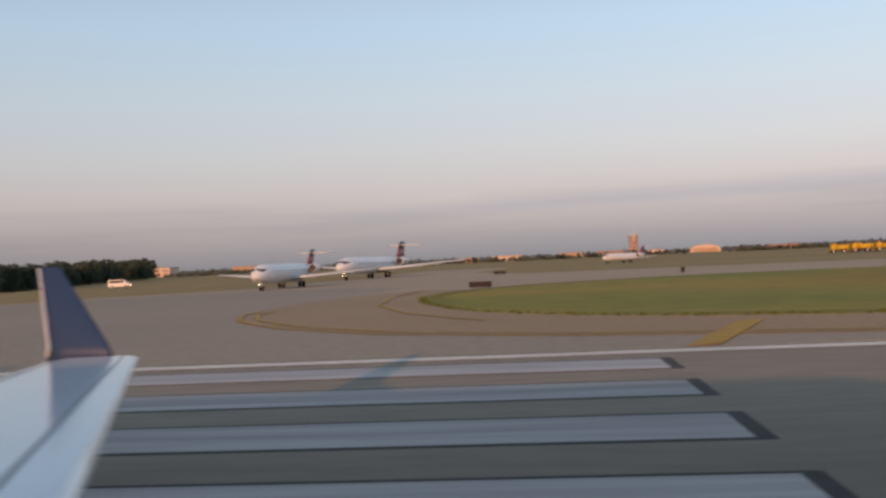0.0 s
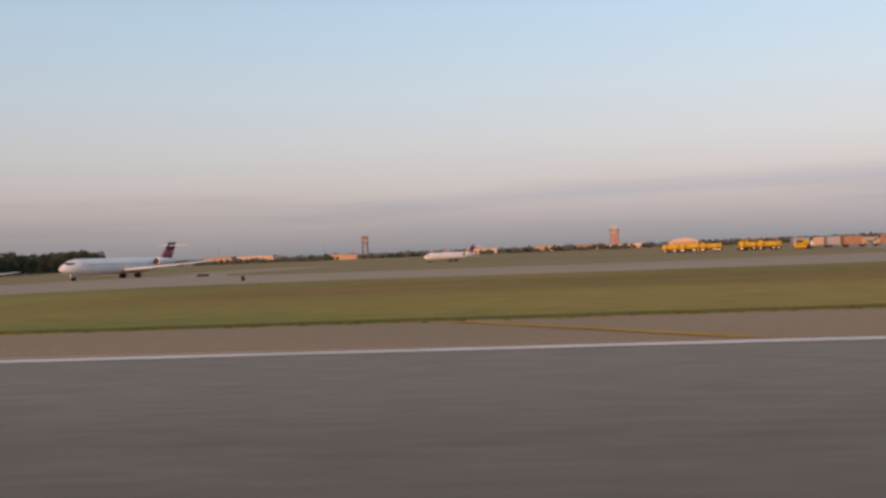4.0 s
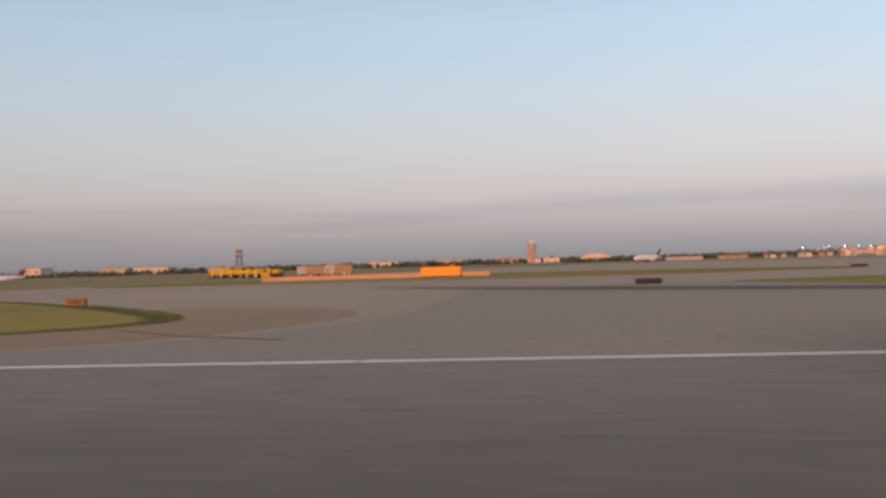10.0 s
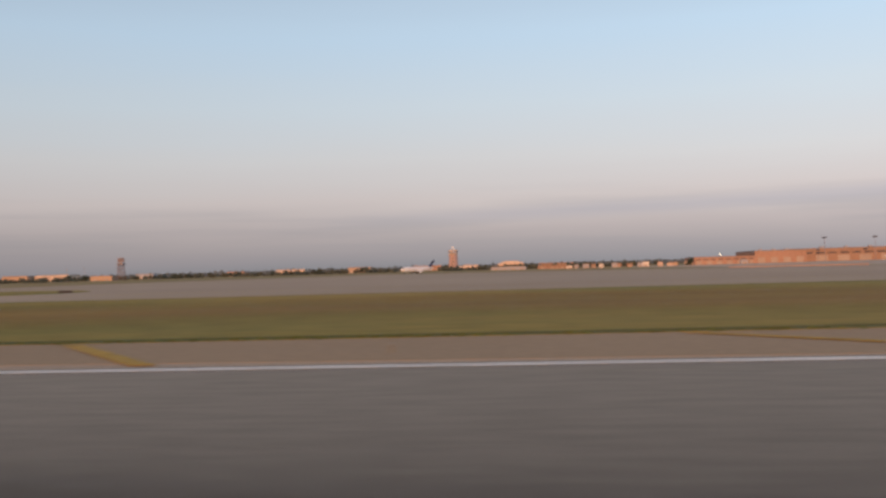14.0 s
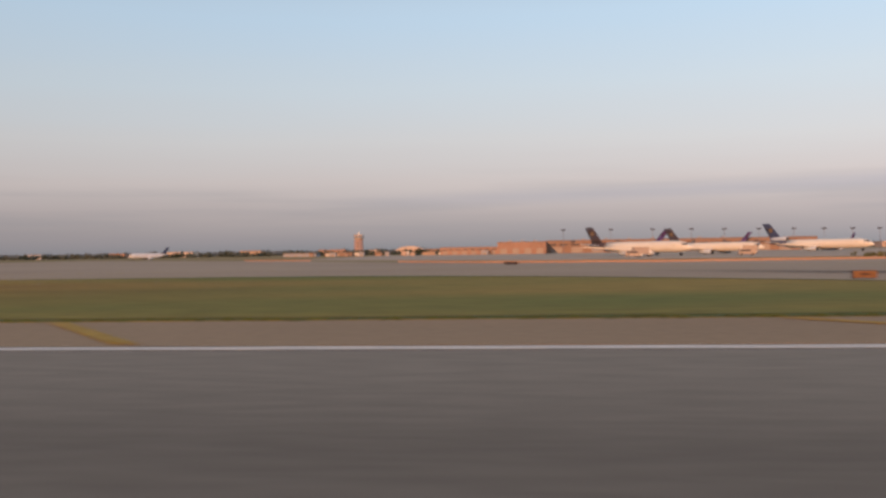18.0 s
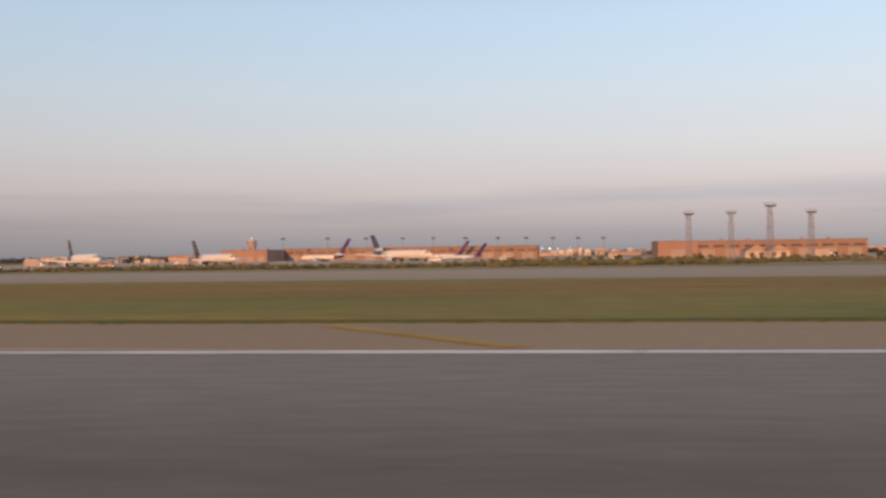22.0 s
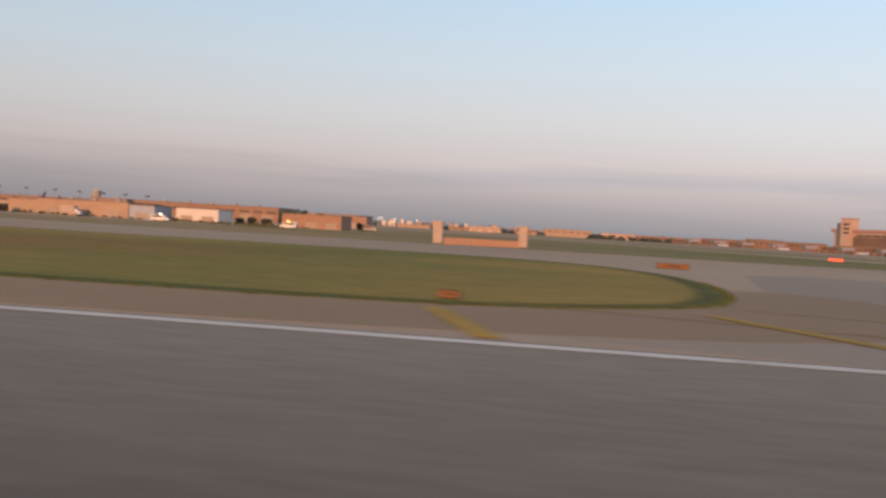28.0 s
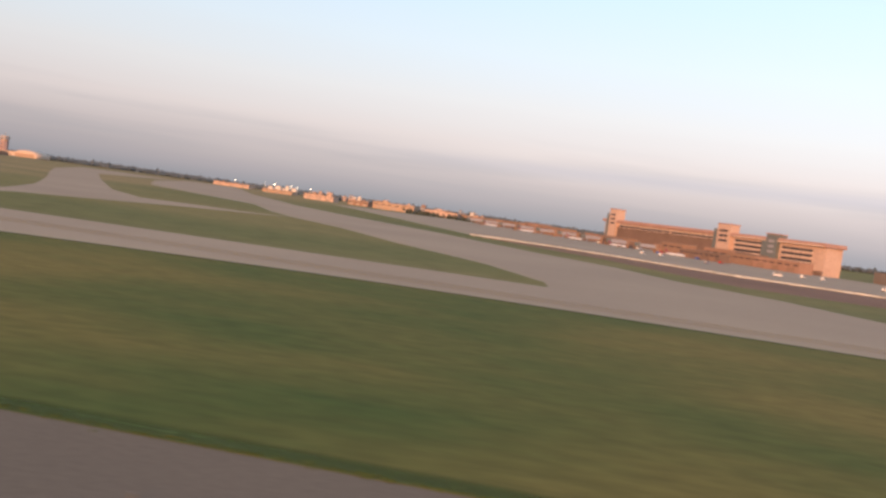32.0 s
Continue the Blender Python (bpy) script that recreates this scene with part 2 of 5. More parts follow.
DARKROAD = material("dark red-brown service road", (0.20, 0.108, 0.07), 0.9, spread=0.15, fine=1, coarse=0.05)


# ---- helpers of this place ----
def mesh_of(name, bm, mat):
    me = bpy.data.meshes.new(name)
    bm.normal_update()
    bm.to_mesh(me)
    bm.free()
    me.transform(Matrix.Scale(PLAN, 4))
    for m in (mat if isinstance(mat, (list, tuple)) else [mat]):
        me.materials.append(m)
    return me


def thing(name, x, y, z=0.0, turn=0.0, label="", category="", group="", kind=""):
    """An empty at a thing's base."""
    ob = new(name)
    ob.matrix_world = pose(x * PLAN, y * PLAN, z * PLAN, 0, 0, turn)
    return tagged(ob, label, category, group, kind)


def part(name, bm, mat, parent, label=""):
    ob = new(name, mesh_of(name, bm, mat))
    ob.parent = parent
    return tagged(ob, label)


def single(name, bm, mat, x=0, y=0, z=0, turn=0, label="", category="", group="", kind=""):
    ob = new(name, mesh_of(name, bm, mat))
    ob.matrix_world = pose(x * PLAN, y * PLAN, z * PLAN, 0, 0, turn)
    return tagged(ob, label, category, group, kind)


def spot(x, y, z=0, turn=0):
    return pose(x * PLAN, y * PLAN, z * PLAN, 0, 0, turn)


def box(x0, x1, y0, y1, z0, z1, bm=None, bevel=0.0):
    own = bmesh.new()
    bmesh.ops.create_cube(own, size=1, matrix=Matrix.LocRotScale(((x0 + x1) / 2, (y0 + y1) / 2, (z0 + z1) / 2), None, (x1 - x0, y1 - y0, z1 - z0)))
    if bevel:
        bmesh.ops.bevel(own, geom=own.edges[:], offset=bevel, segments=1, affect="EDGES")
    if bm is None:
        return own
    return merge(bm, own)


def merge(bm, own):
    me = bpy.data.meshes.new("tmp")
    own.to_mesh(me)
    own.free()
    bm.from_mesh(me)
    bpy.data.meshes.remove(me)
    return bm


def smooth(points, n=3):
    """Corner cutting on a closed outline."""
    for _ in range(n):
        out = []
        for a, b in zip(points, points[1:] + points[:1]):
            out += [(a[0] * 0.75 + b[0] * 0.25, a[1] * 0.75 + b[1] * 0.25), (a[0] * 0.25 + b[0] * 0.75, a[1] * 0.25 + b[1] * 0.75)]
        points = out
    return points


def slab(outline, z0, z1):
    """A flat sheet with a real edge."""
    bm = bmesh.new()
    top = [bm.verts.new((x, y, z1)) for x, y in outline]
    low = [bm.verts.new((x, y, z0)) for x, y in outline]
    f = bm.faces.new(top)
    for i in range(len(top)):
        j = (i + 1) % len(top)
        bm.faces.new((top[j], top[i], low[i], low[j]))
    bmesh.ops.recalc_face_normals(bm, faces=bm.faces[:])
    bm.normal_update()
    if f.normal.z < 0:
        bmesh.ops.reverse_faces(bm, faces=bm.faces[:])
    bmesh.ops.triangulate(bm, faces=[f for f in bm.faces if len(f.verts) > 4])
    return bm


def strip(points, width, z0, z1, closed=False):
    """A band along a line on the ground."""
    bm = bmesh.new()
    rows = []
    n = len(points)
    for i, (x, y) in enumerate(points):
        a, b = points[max(i - 1, 0)], points[min(i + 1, n - 1)]
        d = Vector((b[0] - a[0], b[1] - a[1])).normalized()
        s = Vector((-d.y, d.x)) * width / 2
        rows.append([bm.verts.new((x + s.x, y + s.y, z1)), bm.verts.new((x - s.x, y - s.y, z1))])
    uv = bm.loops.layers.uv.new("along")
    for i, (p, q) in enumerate(zip(rows, rows[1:])):
        f = bm.faces.new((p[0], p[1], q[1], q[0]))
        for lp, c in zip(f.loops, ((i, 0), (i, 1), (i + 1, 1), (i + 1, 0))):
            lp[uv].uv = (c[0] / (n - 1), c[1])
    bm.normal_update()
    if bm.faces[:] and bm.faces[:][0].normal.z < 0:
        bmesh.ops.reverse_faces(bm, faces=bm.faces[:])
    return bm



# ---- ground ----
single("ground", box(-4200, 5200, -3200, 4300, -1.0, 0.0), FARGRASS, label="flat dry airfield grassland", category="ground", kind="structure")
APRON = [(-420, 22.2), (1700, 22.2), (1700, 140), (1290, 150), (1200, 146), (1085, 138), (1030, 150), (960, 146), (890, 148), (800, 156), (740, 150), (690, 152), (610, 154), (531, 160), (493, 158), (461, 176), (440, 207),
         (401, 274), (370, 310), (300, 400), (227, 480), (150, 380), (118, 200), (100, 142), (68, 134), (36, 137), (-2, 147), (-12, 175), (-8, 260), (-30, 260), (-34, 150), (-38, 114), (-50, 100), (-62, 70), (-420, 60)]
single("apron", slab(APRON, 0, 0.03), TAXI, label="worn brownish concrete taxiways and apron", category="apron", kind="structure")
single("runway", box(-420, 1700, -23, 22.35, -0.5, 0.05), RUNWAY, label="grey asphalt runway with tyre marks", category="runway", kind="structure")
ISLANDS = [
    [(-4, 44), (-1, 39), (3, 35), (10, 31.3), (20, 31), (60, 31), (110, 31), (145, 31), (160, 31.6), (166, 36), (168, 42), (161, 52.5), (151, 64), (138, 78), (125, 87), (100, 89), (75, 88), (60, 88), (41, 90), (26, 93), (12, 90), (1, 84), (-5, 76), (-8, 66), (-7, 54)],
    [(199, 86), (203, 78), (207, 70), (212, 62), (219, 54), (227, 49), (238, 43), (256, 36.5), (280, 31.4), (310, 31), (400, 31), (480, 31), (503, 31.4), (509.5, 36.5), (511.5, 42), (503, 55), (490, 69), (472, 84), (450, 92), (400, 93), (300, 93), (240, 95), (210, 92)],
    [(540, 82), (546, 68), (554, 57.5), (565, 50.5), (580, 45.5), (605, 38), (630, 31.8), (670, 31), (715, 31), (734, 31.4), (740, 36), (742, 42), (736, 49.5), (724, 62), (708, 78), (690, 86), (650, 89), (594, 91), (556, 93)],
    [(771, 78), (784, 67), (796, 55.5), (812, 48), (830, 43), (855, 37), (880, 31.7), (915, 31), (955, 31), (972, 31.4), (979, 36), (983, 41), (985, 55), (984, 75), (976, 92), (955, 96), (900, 95), (850, 98), (800, 100), (775, 94)],
    [(1025.5, 62), (1027.5, 51), (1031, 43), (1037, 38), (1045, 35), (1055, 32.8), (1080, 32), (1200, 32), (1700, 32), (1700, 106), (1300, 108), (1210, 112), (1170, 106), (1130, 95), (1090, 94), (1050, 100), (1031, 94)],
]
FRESH = material("bright mown grass", (0.29, 0.205, 0.05), 0.95, spread=0.16, fine=1.4, coarse=0.055, stretch=(0.5, 1, 1), second=(0.135, 0.16, 0.038), bump=0.6, spec=0.1, mid=0.53, edge=0.16)
LUSH = material("mown grass turning greener", (0.255, 0.175, 0.048), 0.95, spread=0.16, fine=1.4, coarse=0.06, stretch=(0.5, 1, 1), second=(0.11, 0.125, 0.034), bump=0.6, spec=0.1, mid=0.52, edge=0.12, beyond=(1060, 1170, (0.165, 0.132, 0.04), (0.07, 0.095, 0.026)))
for isl in ISLANDS:
    single("grass", slab(smooth(isl, 2), 0, 0.052), LUSH if isl is ISLANDS[-1] else FRESH if isl is ISLANDS[0] else GRASS, label="mown green and yellow grass between runway and taxiway", category="grass", group="grass islands", kind="structure")
VERGE = stain("greener uncut grass", (0.07, 0.10, 0.022), 0.85)
DRY = stain("drier straw-coloured grass", (0.36, 0.205, 0.058), 0.62, stretch=(0.06, 0.2, 1))
DITCH = stain("damp dark soil", (0.055, 0.05, 0.025), 0.8)


def inset(points, d):
    out = []
    n = len(points)
    for i, (x, y) in enumerate(points):
        a, b = points[i - 1], points[(i + 1) % n]
        v = Vector((b[0] - a[0], b[1] - a[1])).normalized()
        out.append((x - v.y * d, y + v.x * d))
    return out


for isl in ISLANDS:
    ring = inset(smooth(isl, 2), 0.9)
    single("grass_verge", strip(ring + ring[:1], 2.6, 0, 0.057), VERGE, label="band of greener uncut grass along the pavement", category="grass", group="grass verges", kind="structure")
for x0, x1, y, w in ((10, 135, 66, 44), (225, 470, 62, 52), (575, 720, 66, 40), (830, 965, 66, 44)):
    n = int((x1 - x0) / 12)
    single("dry_grass", strip([(x0 + (x1 - x0) * i / n, y + 3 * math.sin(i * 1.3 + x0)) for i in range(n + 1)], w, 0, 0.0545), DRY, label="drier straw-coloured band across the mown grass", category="grass", group="dry grass bands", kind="structure")
single("ditch", strip([(688, 43), (687, 49), (687, 54), (688, 66)], 2.2, 0, 0.071), DITCH, label="dark damp drainage line through the grass", category="ditch", kind="structure")
single("ditch", strip([(695, 61.5), (698, 62), (702, 61.5)], 9, 0, 0.072), DITCH, label="dark damp patch in the grass", category="ditch", kind="structure")
SHOULDERS = [
    [(-16, 52), (-15, 43), (-9, 33), (0, 26.8), (15, 23.4), (60, 22.4), (140, 22.4), (160, 23.6), (169, 26.8), (174, 34), (176, 43), (173, 51), (162, 58), (152, 46), (100, 36), (20, 36), (2, 46), (-6, 80), (-14, 72)],
    [(238, 37), (268, 27), (305, 22.4), (490, 22.4), (508, 23.8), (515, 26.5), (519, 31), (521.5, 38), (518, 45), (507, 47), (485, 36), (300, 36), (255, 43)],
    [(590, 36), (612, 27), (640, 22.4), (710, 22.4), (733, 23.8), (743, 28), (749, 38), (748, 47), (738, 52), (710, 36), (650, 36), (600, 44)],
    [(835, 36), (862, 27), (893, 22.4), (955, 22.4), (974, 23.8), (985, 28), (992, 38), (993, 52), (986, 58), (966, 36), (893, 36), (843, 43)],
    [(1017, 58), (1017.5, 48), (1021.5, 39.5), (1029, 31.5), (1040, 26), (1057, 23.4), (1110, 22.4), (1700, 22.4), (1700, 36), (1080, 36), (1042, 41), (1028, 58)],
]
for s in SHOULDERS:
    single("pavement", slab(smooth(s, 2), 0, 0.038), SHOULDER, label="brown asphalt runway shoulder", category="pavement", group="runway shoulders", kind="structure")
GREYCON = material("grey asphalt of the runway exits", (0.295, 0.246, 0.192), 0.9, spread=0.1, fine=4, coarse=0.05, second=(0.255, 0.218, 0.175), spec=0.1)
for out_ in ([(-90, 22.2), (22, 22.2), (0, 27), (-9, 34), (-14, 43), (-15, 54), (-12, 100), (-48, 100), (-58, 72), (-90, 64)], [(960, 22.2), (1060, 22.2), (1030, 30), (1021, 41), (1016, 58), (1020, 92), (992, 92), (988, 60), (984, 36)],
             [(485, 22.2), (645, 22.2), (610, 27.4), (588, 37), (584, 60), (590, 88), (530, 88), (524, 60), (523, 38), (518, 29), (508, 24)],
             [(130, 22.2), (310, 22.2), (266, 27.4), (236, 38), (226, 60), (232, 88), (178, 88), (178, 60), (178, 40), (172, 28), (160, 24)],
             [(712, 22.2), (898, 22.2), (860, 27.4), (832, 38), (826, 60), (832, 88), (758, 88), (754, 60), (751, 40), (744, 28), (734, 24)]):
    single("runway_exit", slab(smooth(out_, 1), 0, 0.034), GREYCON, label="worn grey asphalt where the taxiway meets the runway", category="pavement", group="runway exits", kind="structure")
# far pavements and grass past the parallel taxiway
single("taxiway", slab([(1420, 172), (1277, 187), (1264, 216), (1243, 240), (1228, 276), (1204, 305), (1153, 390), (1092, 470), (1043, 545), (923, 780), (712, 1268), (640, 1268), (820, 800), (938, 560), (1017, 470), (1062, 421), (1096, 348), (1118, 312), (1143, 280), (1173, 228), (1200, 190), (1214, 158), (1216, 140), (1420, 140)], 0, 0.02), TAXI,
       label="pale concrete taxiway crossing the airfield", category="taxiway", kind="structure")
single("taxiway", slab([(1076, 140), (1070, 220), (1042, 276), (980, 380), (908, 495), (780, 704), (560, 1120), (690, 1120), (810, 720), (940, 496), (1034, 339), (1072, 289), (1088, 296), (1104, 300), (1118, 312), (1110, 290), (1100, 268), (1092, 235), (1084, 205), (1090, 140)], 0, 0.025), TAXI,
       label="brown concrete taxiway leading to the far apron", category="taxiway", kind="structure")
single("grass", slab(smooth([(100, 138), (160, 132), (206, 129), (229, 137), (234, 150), (228, 168), (212, 187), (165, 205), (118, 198)], 2), 0, 0.07), GRASS, label="triangle of dry grass inside the apron", category="grass", group="grass islands", kind="structure")
single("road", slab([(1165, 420), (1205, 414), (1240, 388), (1275, 358), (1327, 352), (1440, 340), (1440, 255), (1298, 261), (1262, 262), (1224, 342), (1190, 382)], 0, 0.04), DARKROAD, label="dark asphalt service road before the terminal", category="road", kind="structure")
kerb_wall = [(1165, 424), (1205, 420), (1240, 392), (1275, 362), (1327, 356), (1440, 345)]
for i, (a, b) in enumerate(zip(kerb_wall, kerb_wall[1:])):
    d = Vector((b[0] - a[0], b[1] - a[1]))
    n = int(d.length / 5)
    for k in range(n):
        single("kerb_block", box(0.02, d.length / n - 0.02, -0.25, 0.25, 0, 0.5, bevel=0.05), WHITE, a[0] + d.x * k / n, a[1] + d.y * k / n, 0.03, math.degrees(math.atan2(d.y, d.x)),
               "pale concrete block in the low wall along the apron road", "barrier", "low apron wall")
single("apron", slab([(1165, 430), (1205, 424), (1240, 398), (1275, 366), (1327, 360), (1440, 350), (1440, 640), (1250, 900), (1050, 1050), (960, 900)], 0, 0.03), TAXI, label="concrete terminal apron", category="apron", kind="structure")
single("apron", slab([(380, 330), (470, 215), (700, 200), (880, 240), (900, 420), (700, 660), (360, 660)], 0, 0.02), LIGHTCON, label="pale concrete cargo apron", category="apron", kind="structure")

# ---- runway paint ----
edge = thing("runway_edge_line", 0, 0, label="long solid white runway edge line", category="marking", kind="structure")
for x in range(-420, 1700, 40):
    part("line_piece", box(x, x + 39.9, 21.53, 22.18, 0.05, 0.058), WHITE, edge)
    part("dark_edge", box(x, x + 39.9, 21.41, 21.53, 0.05, 0.054), BLACK, edge)
    part("dark_edge", box(x, x + 39.9, 22.18, 22.36, 0.05, 0.054), BLACK, edge)
for y0 in (18.6, 15.05, 11.5, 7.85, 4.4, -6.4, -9.9, -13.4, -16.9, -20.4):
    st = thing("threshold_stripe", -46, y0, 0.05, label="long white runway threshold stripe with black edging", category="marking", group="threshold stripes", kind="structure")
    part("black_edging", slab([(-0.06, -0.14), (48.75, -0.14), (48.75, 1.89), (-0.06, 1.89)], 0, 0.004), BLACK, st)
    part("white_paint", slab([(0, 0), (48.5, 0), (48.5, 1.75), (0, 1.75)], 0, 0.009), WORN, st)
FILM = stain("rubber film over the worn paint", (0.075, 0.072, 0.072), 0.8, stretch=(0.05, 0.9, 1))
aim = thing("aiming_point_block", 199, 10.8, 0.05, label="broad worn white aiming point block", category="marking", kind="structure")
part("black_edging", slab([(-0.04, -0.14), (39.04, -0.14), (39.04, 9.08), (-0.04, 9.08)], 0, 0.056), BLACK, aim)
part("white_paint", slab([(0, 0), (39, 0), (39, 9.0), (0, 9.0)], 0, 0.061), AIMPAINT, aim)
single("tyre_mark", strip([(217 + 3.5 * i, 14.6 + 0.4 * math.sin(i * 0.5)) for i in range(8)], 14, 0, 0.116), FILM, label="dark rubber smeared over the white block", category="tyre mark", group="tyre marks", kind="structure")


def diagonal(x0, x1, w=0.38, y0=22.9, y1=30.5):
    single("shoulder_stripe", slab([(x0 - w, y0), (x0 + w, y0), (x1 + w, y1), (x1 - w, y1)], 0.06, 0.068), YELLOW,
           label="diagonal yellow stripe across the runway shoulder", category="marking", group="shoulder stripes", kind="structure")


for x0, x1 in ((3.9, 6.7), (14.1, 14.1), (31, 24.5), (55, 47.5), (78, 71), (100, 93), (123.5, 116.5), (147.5, 141), (157.5, 157.4), (269.2, 270.6), (281.4, 281.0), (303, 297), (325, 318), (347, 340), (369, 362), (391, 384.5), (415.5, 409), (440, 434), (464, 458),
               (489, 482.5), (514, 509), (600.5, 603.5), (616, 616), (634, 627), (657, 650.5), (680.5, 674), (704, 697), (738, 733), (898, 904), (922, 928), (946, 952), (974, 971.5), (1040, 1041), (1050, 1049), (1069, 1077), (1093, 1101), (1117, 1125.5), (1142.5, 1151), (1166, 1175), (1190, 1199), (1215, 1224), (1240, 1249)):
    diagonal(x0, x1)


YELLOWDIM = material("faded yellow taxiway paint", (0.38, 0.24, 0.05), 0.8, spread=0.2, fine=3, coarse=0.6)


def taxi_line(points, w=0.2):
    single("taxiway_line", strip(points, w, 0, 0.072), YELLOWDIM, label="thin yellow taxiway guide line", category="marking", group="taxiway lines", kind="structure")


def arc(cx, cy, r, a0, a1, n=16):
    return [(cx + r * math.cos(radians(a0 + (a1 - a0) * i / n)), cy + r * math.sin(radians(a0 + (a1 - a0) * i / n))) for i in range(n + 1)]


taxi_line([(-15.2, 50), (-15, 46), (-13.5, 41), (-10, 35), (-5, 30), (1, 27), (9, 25), (22, 24)])
taxi_line([(-14.4, 50), (-14.2, 46), (-12.7, 41.3), (-9.4, 35.6), (-4.6, 30.7), (1.2, 27.8), (9, 25.8), (22, 24.8)])
taxi_line([(-2, 35), (-6, 42), (-9, 52), (-10, 64), (-9.5, 76)])
taxi_line([(167, 36), (171, 32), (176, 29)])
for a, b in (((1025, 39), (1028, 43.5)), ((1031, 31.5), (1034, 36)), ((831, 28), (832.3, 36)), ((819, 32), (820, 37)), ((981, 35), (985, 27)), ((246.6, 30.5), (248.2, 35.5))):
    single("shoulder_stripe", strip([a, b], 0.7, 0, 0.068), YELLOW, label="diagonal yellow stripe across the runway shoulder", category="marking", group="shoulder stripes", kind="structure")
taxi_line([(975, 34), (983, 31.5), (992, 30), (1003, 29.5)])
taxi_line([(981, 40), (990, 37), (1001, 36)])
for y in (118, 122):
    taxi_line([(-20 + 40 * i, y) for i in range(40)], 0.4)


# Dark film, strongest at the centre line and fading to both sides.
single("runway_wear", strip([(-420 + 20 * i, 0) for i in range(107)], 38, 0, 0.0555), DARKBAND, label="dark band along the middle of the runway", category="runway wear", kind="structure")
skids = 0


def skid(points, w, film):
    global skids
    skids = (skids + 1) % 7
    single("tyre_mark", strip(points, w, 0, 0.064 + 0.005 * skids), film, label="dark curved tyre mark on the pavement", category="tyre mark", group="tyre marks", kind="structure")


def bend(p0, p1, p2, n=18):
    return [((1 - t) ** 2 * p0[0] + 2 * t * (1 - t) * p1[0] + t * t * p2[0], (1 - t) ** 2 * p0[1] + 2 * t * (1 - t) * p1[1] + t * t * p2[1]) for t in [i / n for i in range(n + 1)]]


for pts, w, film in ((bend((160, 104), (210, 42), (296, 26)), 12, FAINT), (bend((482, 104), (530, 42), (608, 26)), 12, FAINT),
                                          (bend((186, 22), (228, 19), (276, 14)), 28, FAINT), (bend((200, 8), (255, 8), (325, 7)), 9, FAINT), (bend((560, 14), (605, 12), (652, 10)), 15, FAINT), (bend((562, 8), (600, 8), (648, 7)), 5, FAINT),
                     (bend((780, 46), (803, 27), (806, 21)), 0.5, FAINT), (bend((806, 21), (811, 18.5), (819, 16.6)), 0.5, FAINT), (bend((814, 17.6), (824, 13.6), (848, 11.6)), 0.35, RUBBER), (bend((814, 18.3), (824, 14.3), (848, 12.2)), 0.35, RUBBER),
                     (bend((994, 11), (998, 19), (1002, 25)), 0.7, RUBBER), (bend((1001, 22), (1004, 33), (1006, 50)), 0.7, RUBBER)):
    skid(pts, w, film)

# ---- taxiway signs and edge lights ----
SIGNBACK = material("dark sign housing", (0.034, 0.026, 0.028), 0.7, spec=0.1)
SIGNFACE = material("orange sign face", (0.19, 0.088, 0.036), 0.6)
SIGNGOLD = material("dull yellow sign face", (0.25, 0.155, 0.03), 0.7)
SIGNRED = glow("red lit sign face", (0.9, 0.10, 0.05), 1.6)
STEEL = material("galvanised steel", (0.35, 0.35, 0.36), 0.45, 0.8)
LAMPGLASS = glow("lamp glass", (1.0, 0.85, 0.6), 3.0)
PALE = material("dull pale concrete", (0.42, 0.33, 0.27), 0.8)


def sign(x, y, w=3.0, h=1.0, face=None, turn=0.0):
    lit = face is SIGNFACE
    s = thing("taxiway_sign", x, y, 0, turn, "lit orange taxiway sign on short legs in the grass" if lit else "dark back of a taxiway sign on short legs", "sign", "taxiway signs")
    part("housing", box(-w / 2, w / 2, -0.12, 0.12, 0.09, 0.1 + h, bevel=0.03), SIGNBACK, s)
    if face:
        part("face", box(-w / 2 + 0.03, w / 2 - 0.03, -0.15, -0.12, 0.11, 0.08 + h), face, s, "orange face")
    if lit:
        part("marking_bar", box(-w * 0.2, w * 0.22, -0.165, -0.15, 0.1 + h * 0.42, 0.1 + h * 0.6), SIGNBACK, s)
    for k in (-0.35, 0.35):
        part("leg", box(k * w - 0.05, k * w + 0.05, -0.05, 0.05, 0, 0.1), SIGNBACK, s)
    return s


for x, y, w, h in ((-4.9, 79, 1.9, .45), (-6, 147, 1.9, .4), (15.6, 103, .4, .55), (193, 82.5, 2.3, .45), (538, 85, 2.4, .45), (768, 90, 2.4, .4), (1022.3, 88.6, 2.2, .5), (1061, 150, 2, .5), (231.8, 150, 2.4, .35), (468.6, 150, 2.2, .4)):
    sign(x, y, w, h)
for x, y, w, h in ((151, 63, 1.5, .5), (496, 66, 1.6, .5), (727.2, 75, 1.4, .5), (985.6, 89, 3.0, .5)):
    sign(x, y, w, h, SIGNFACE)
for x in (15.2, 282.4):
    tagged(sign(x, 33.3, 1.05, 0.48, SIGNGOLD, 81), "small yellow distance sign on short legs in the grass")
sign(971.5, 34.6, 0.8, 0.3, SIGNFACE)
rs = sign(1040, 235, 6.0, 0.6, SIGNRED, -72)
tagged(rs, "bright red and yellow lit runway sign on short legs")
LIGHT_BODY = material("dull fixture paint", (0.20, 0.15, 0.08), 0.6)


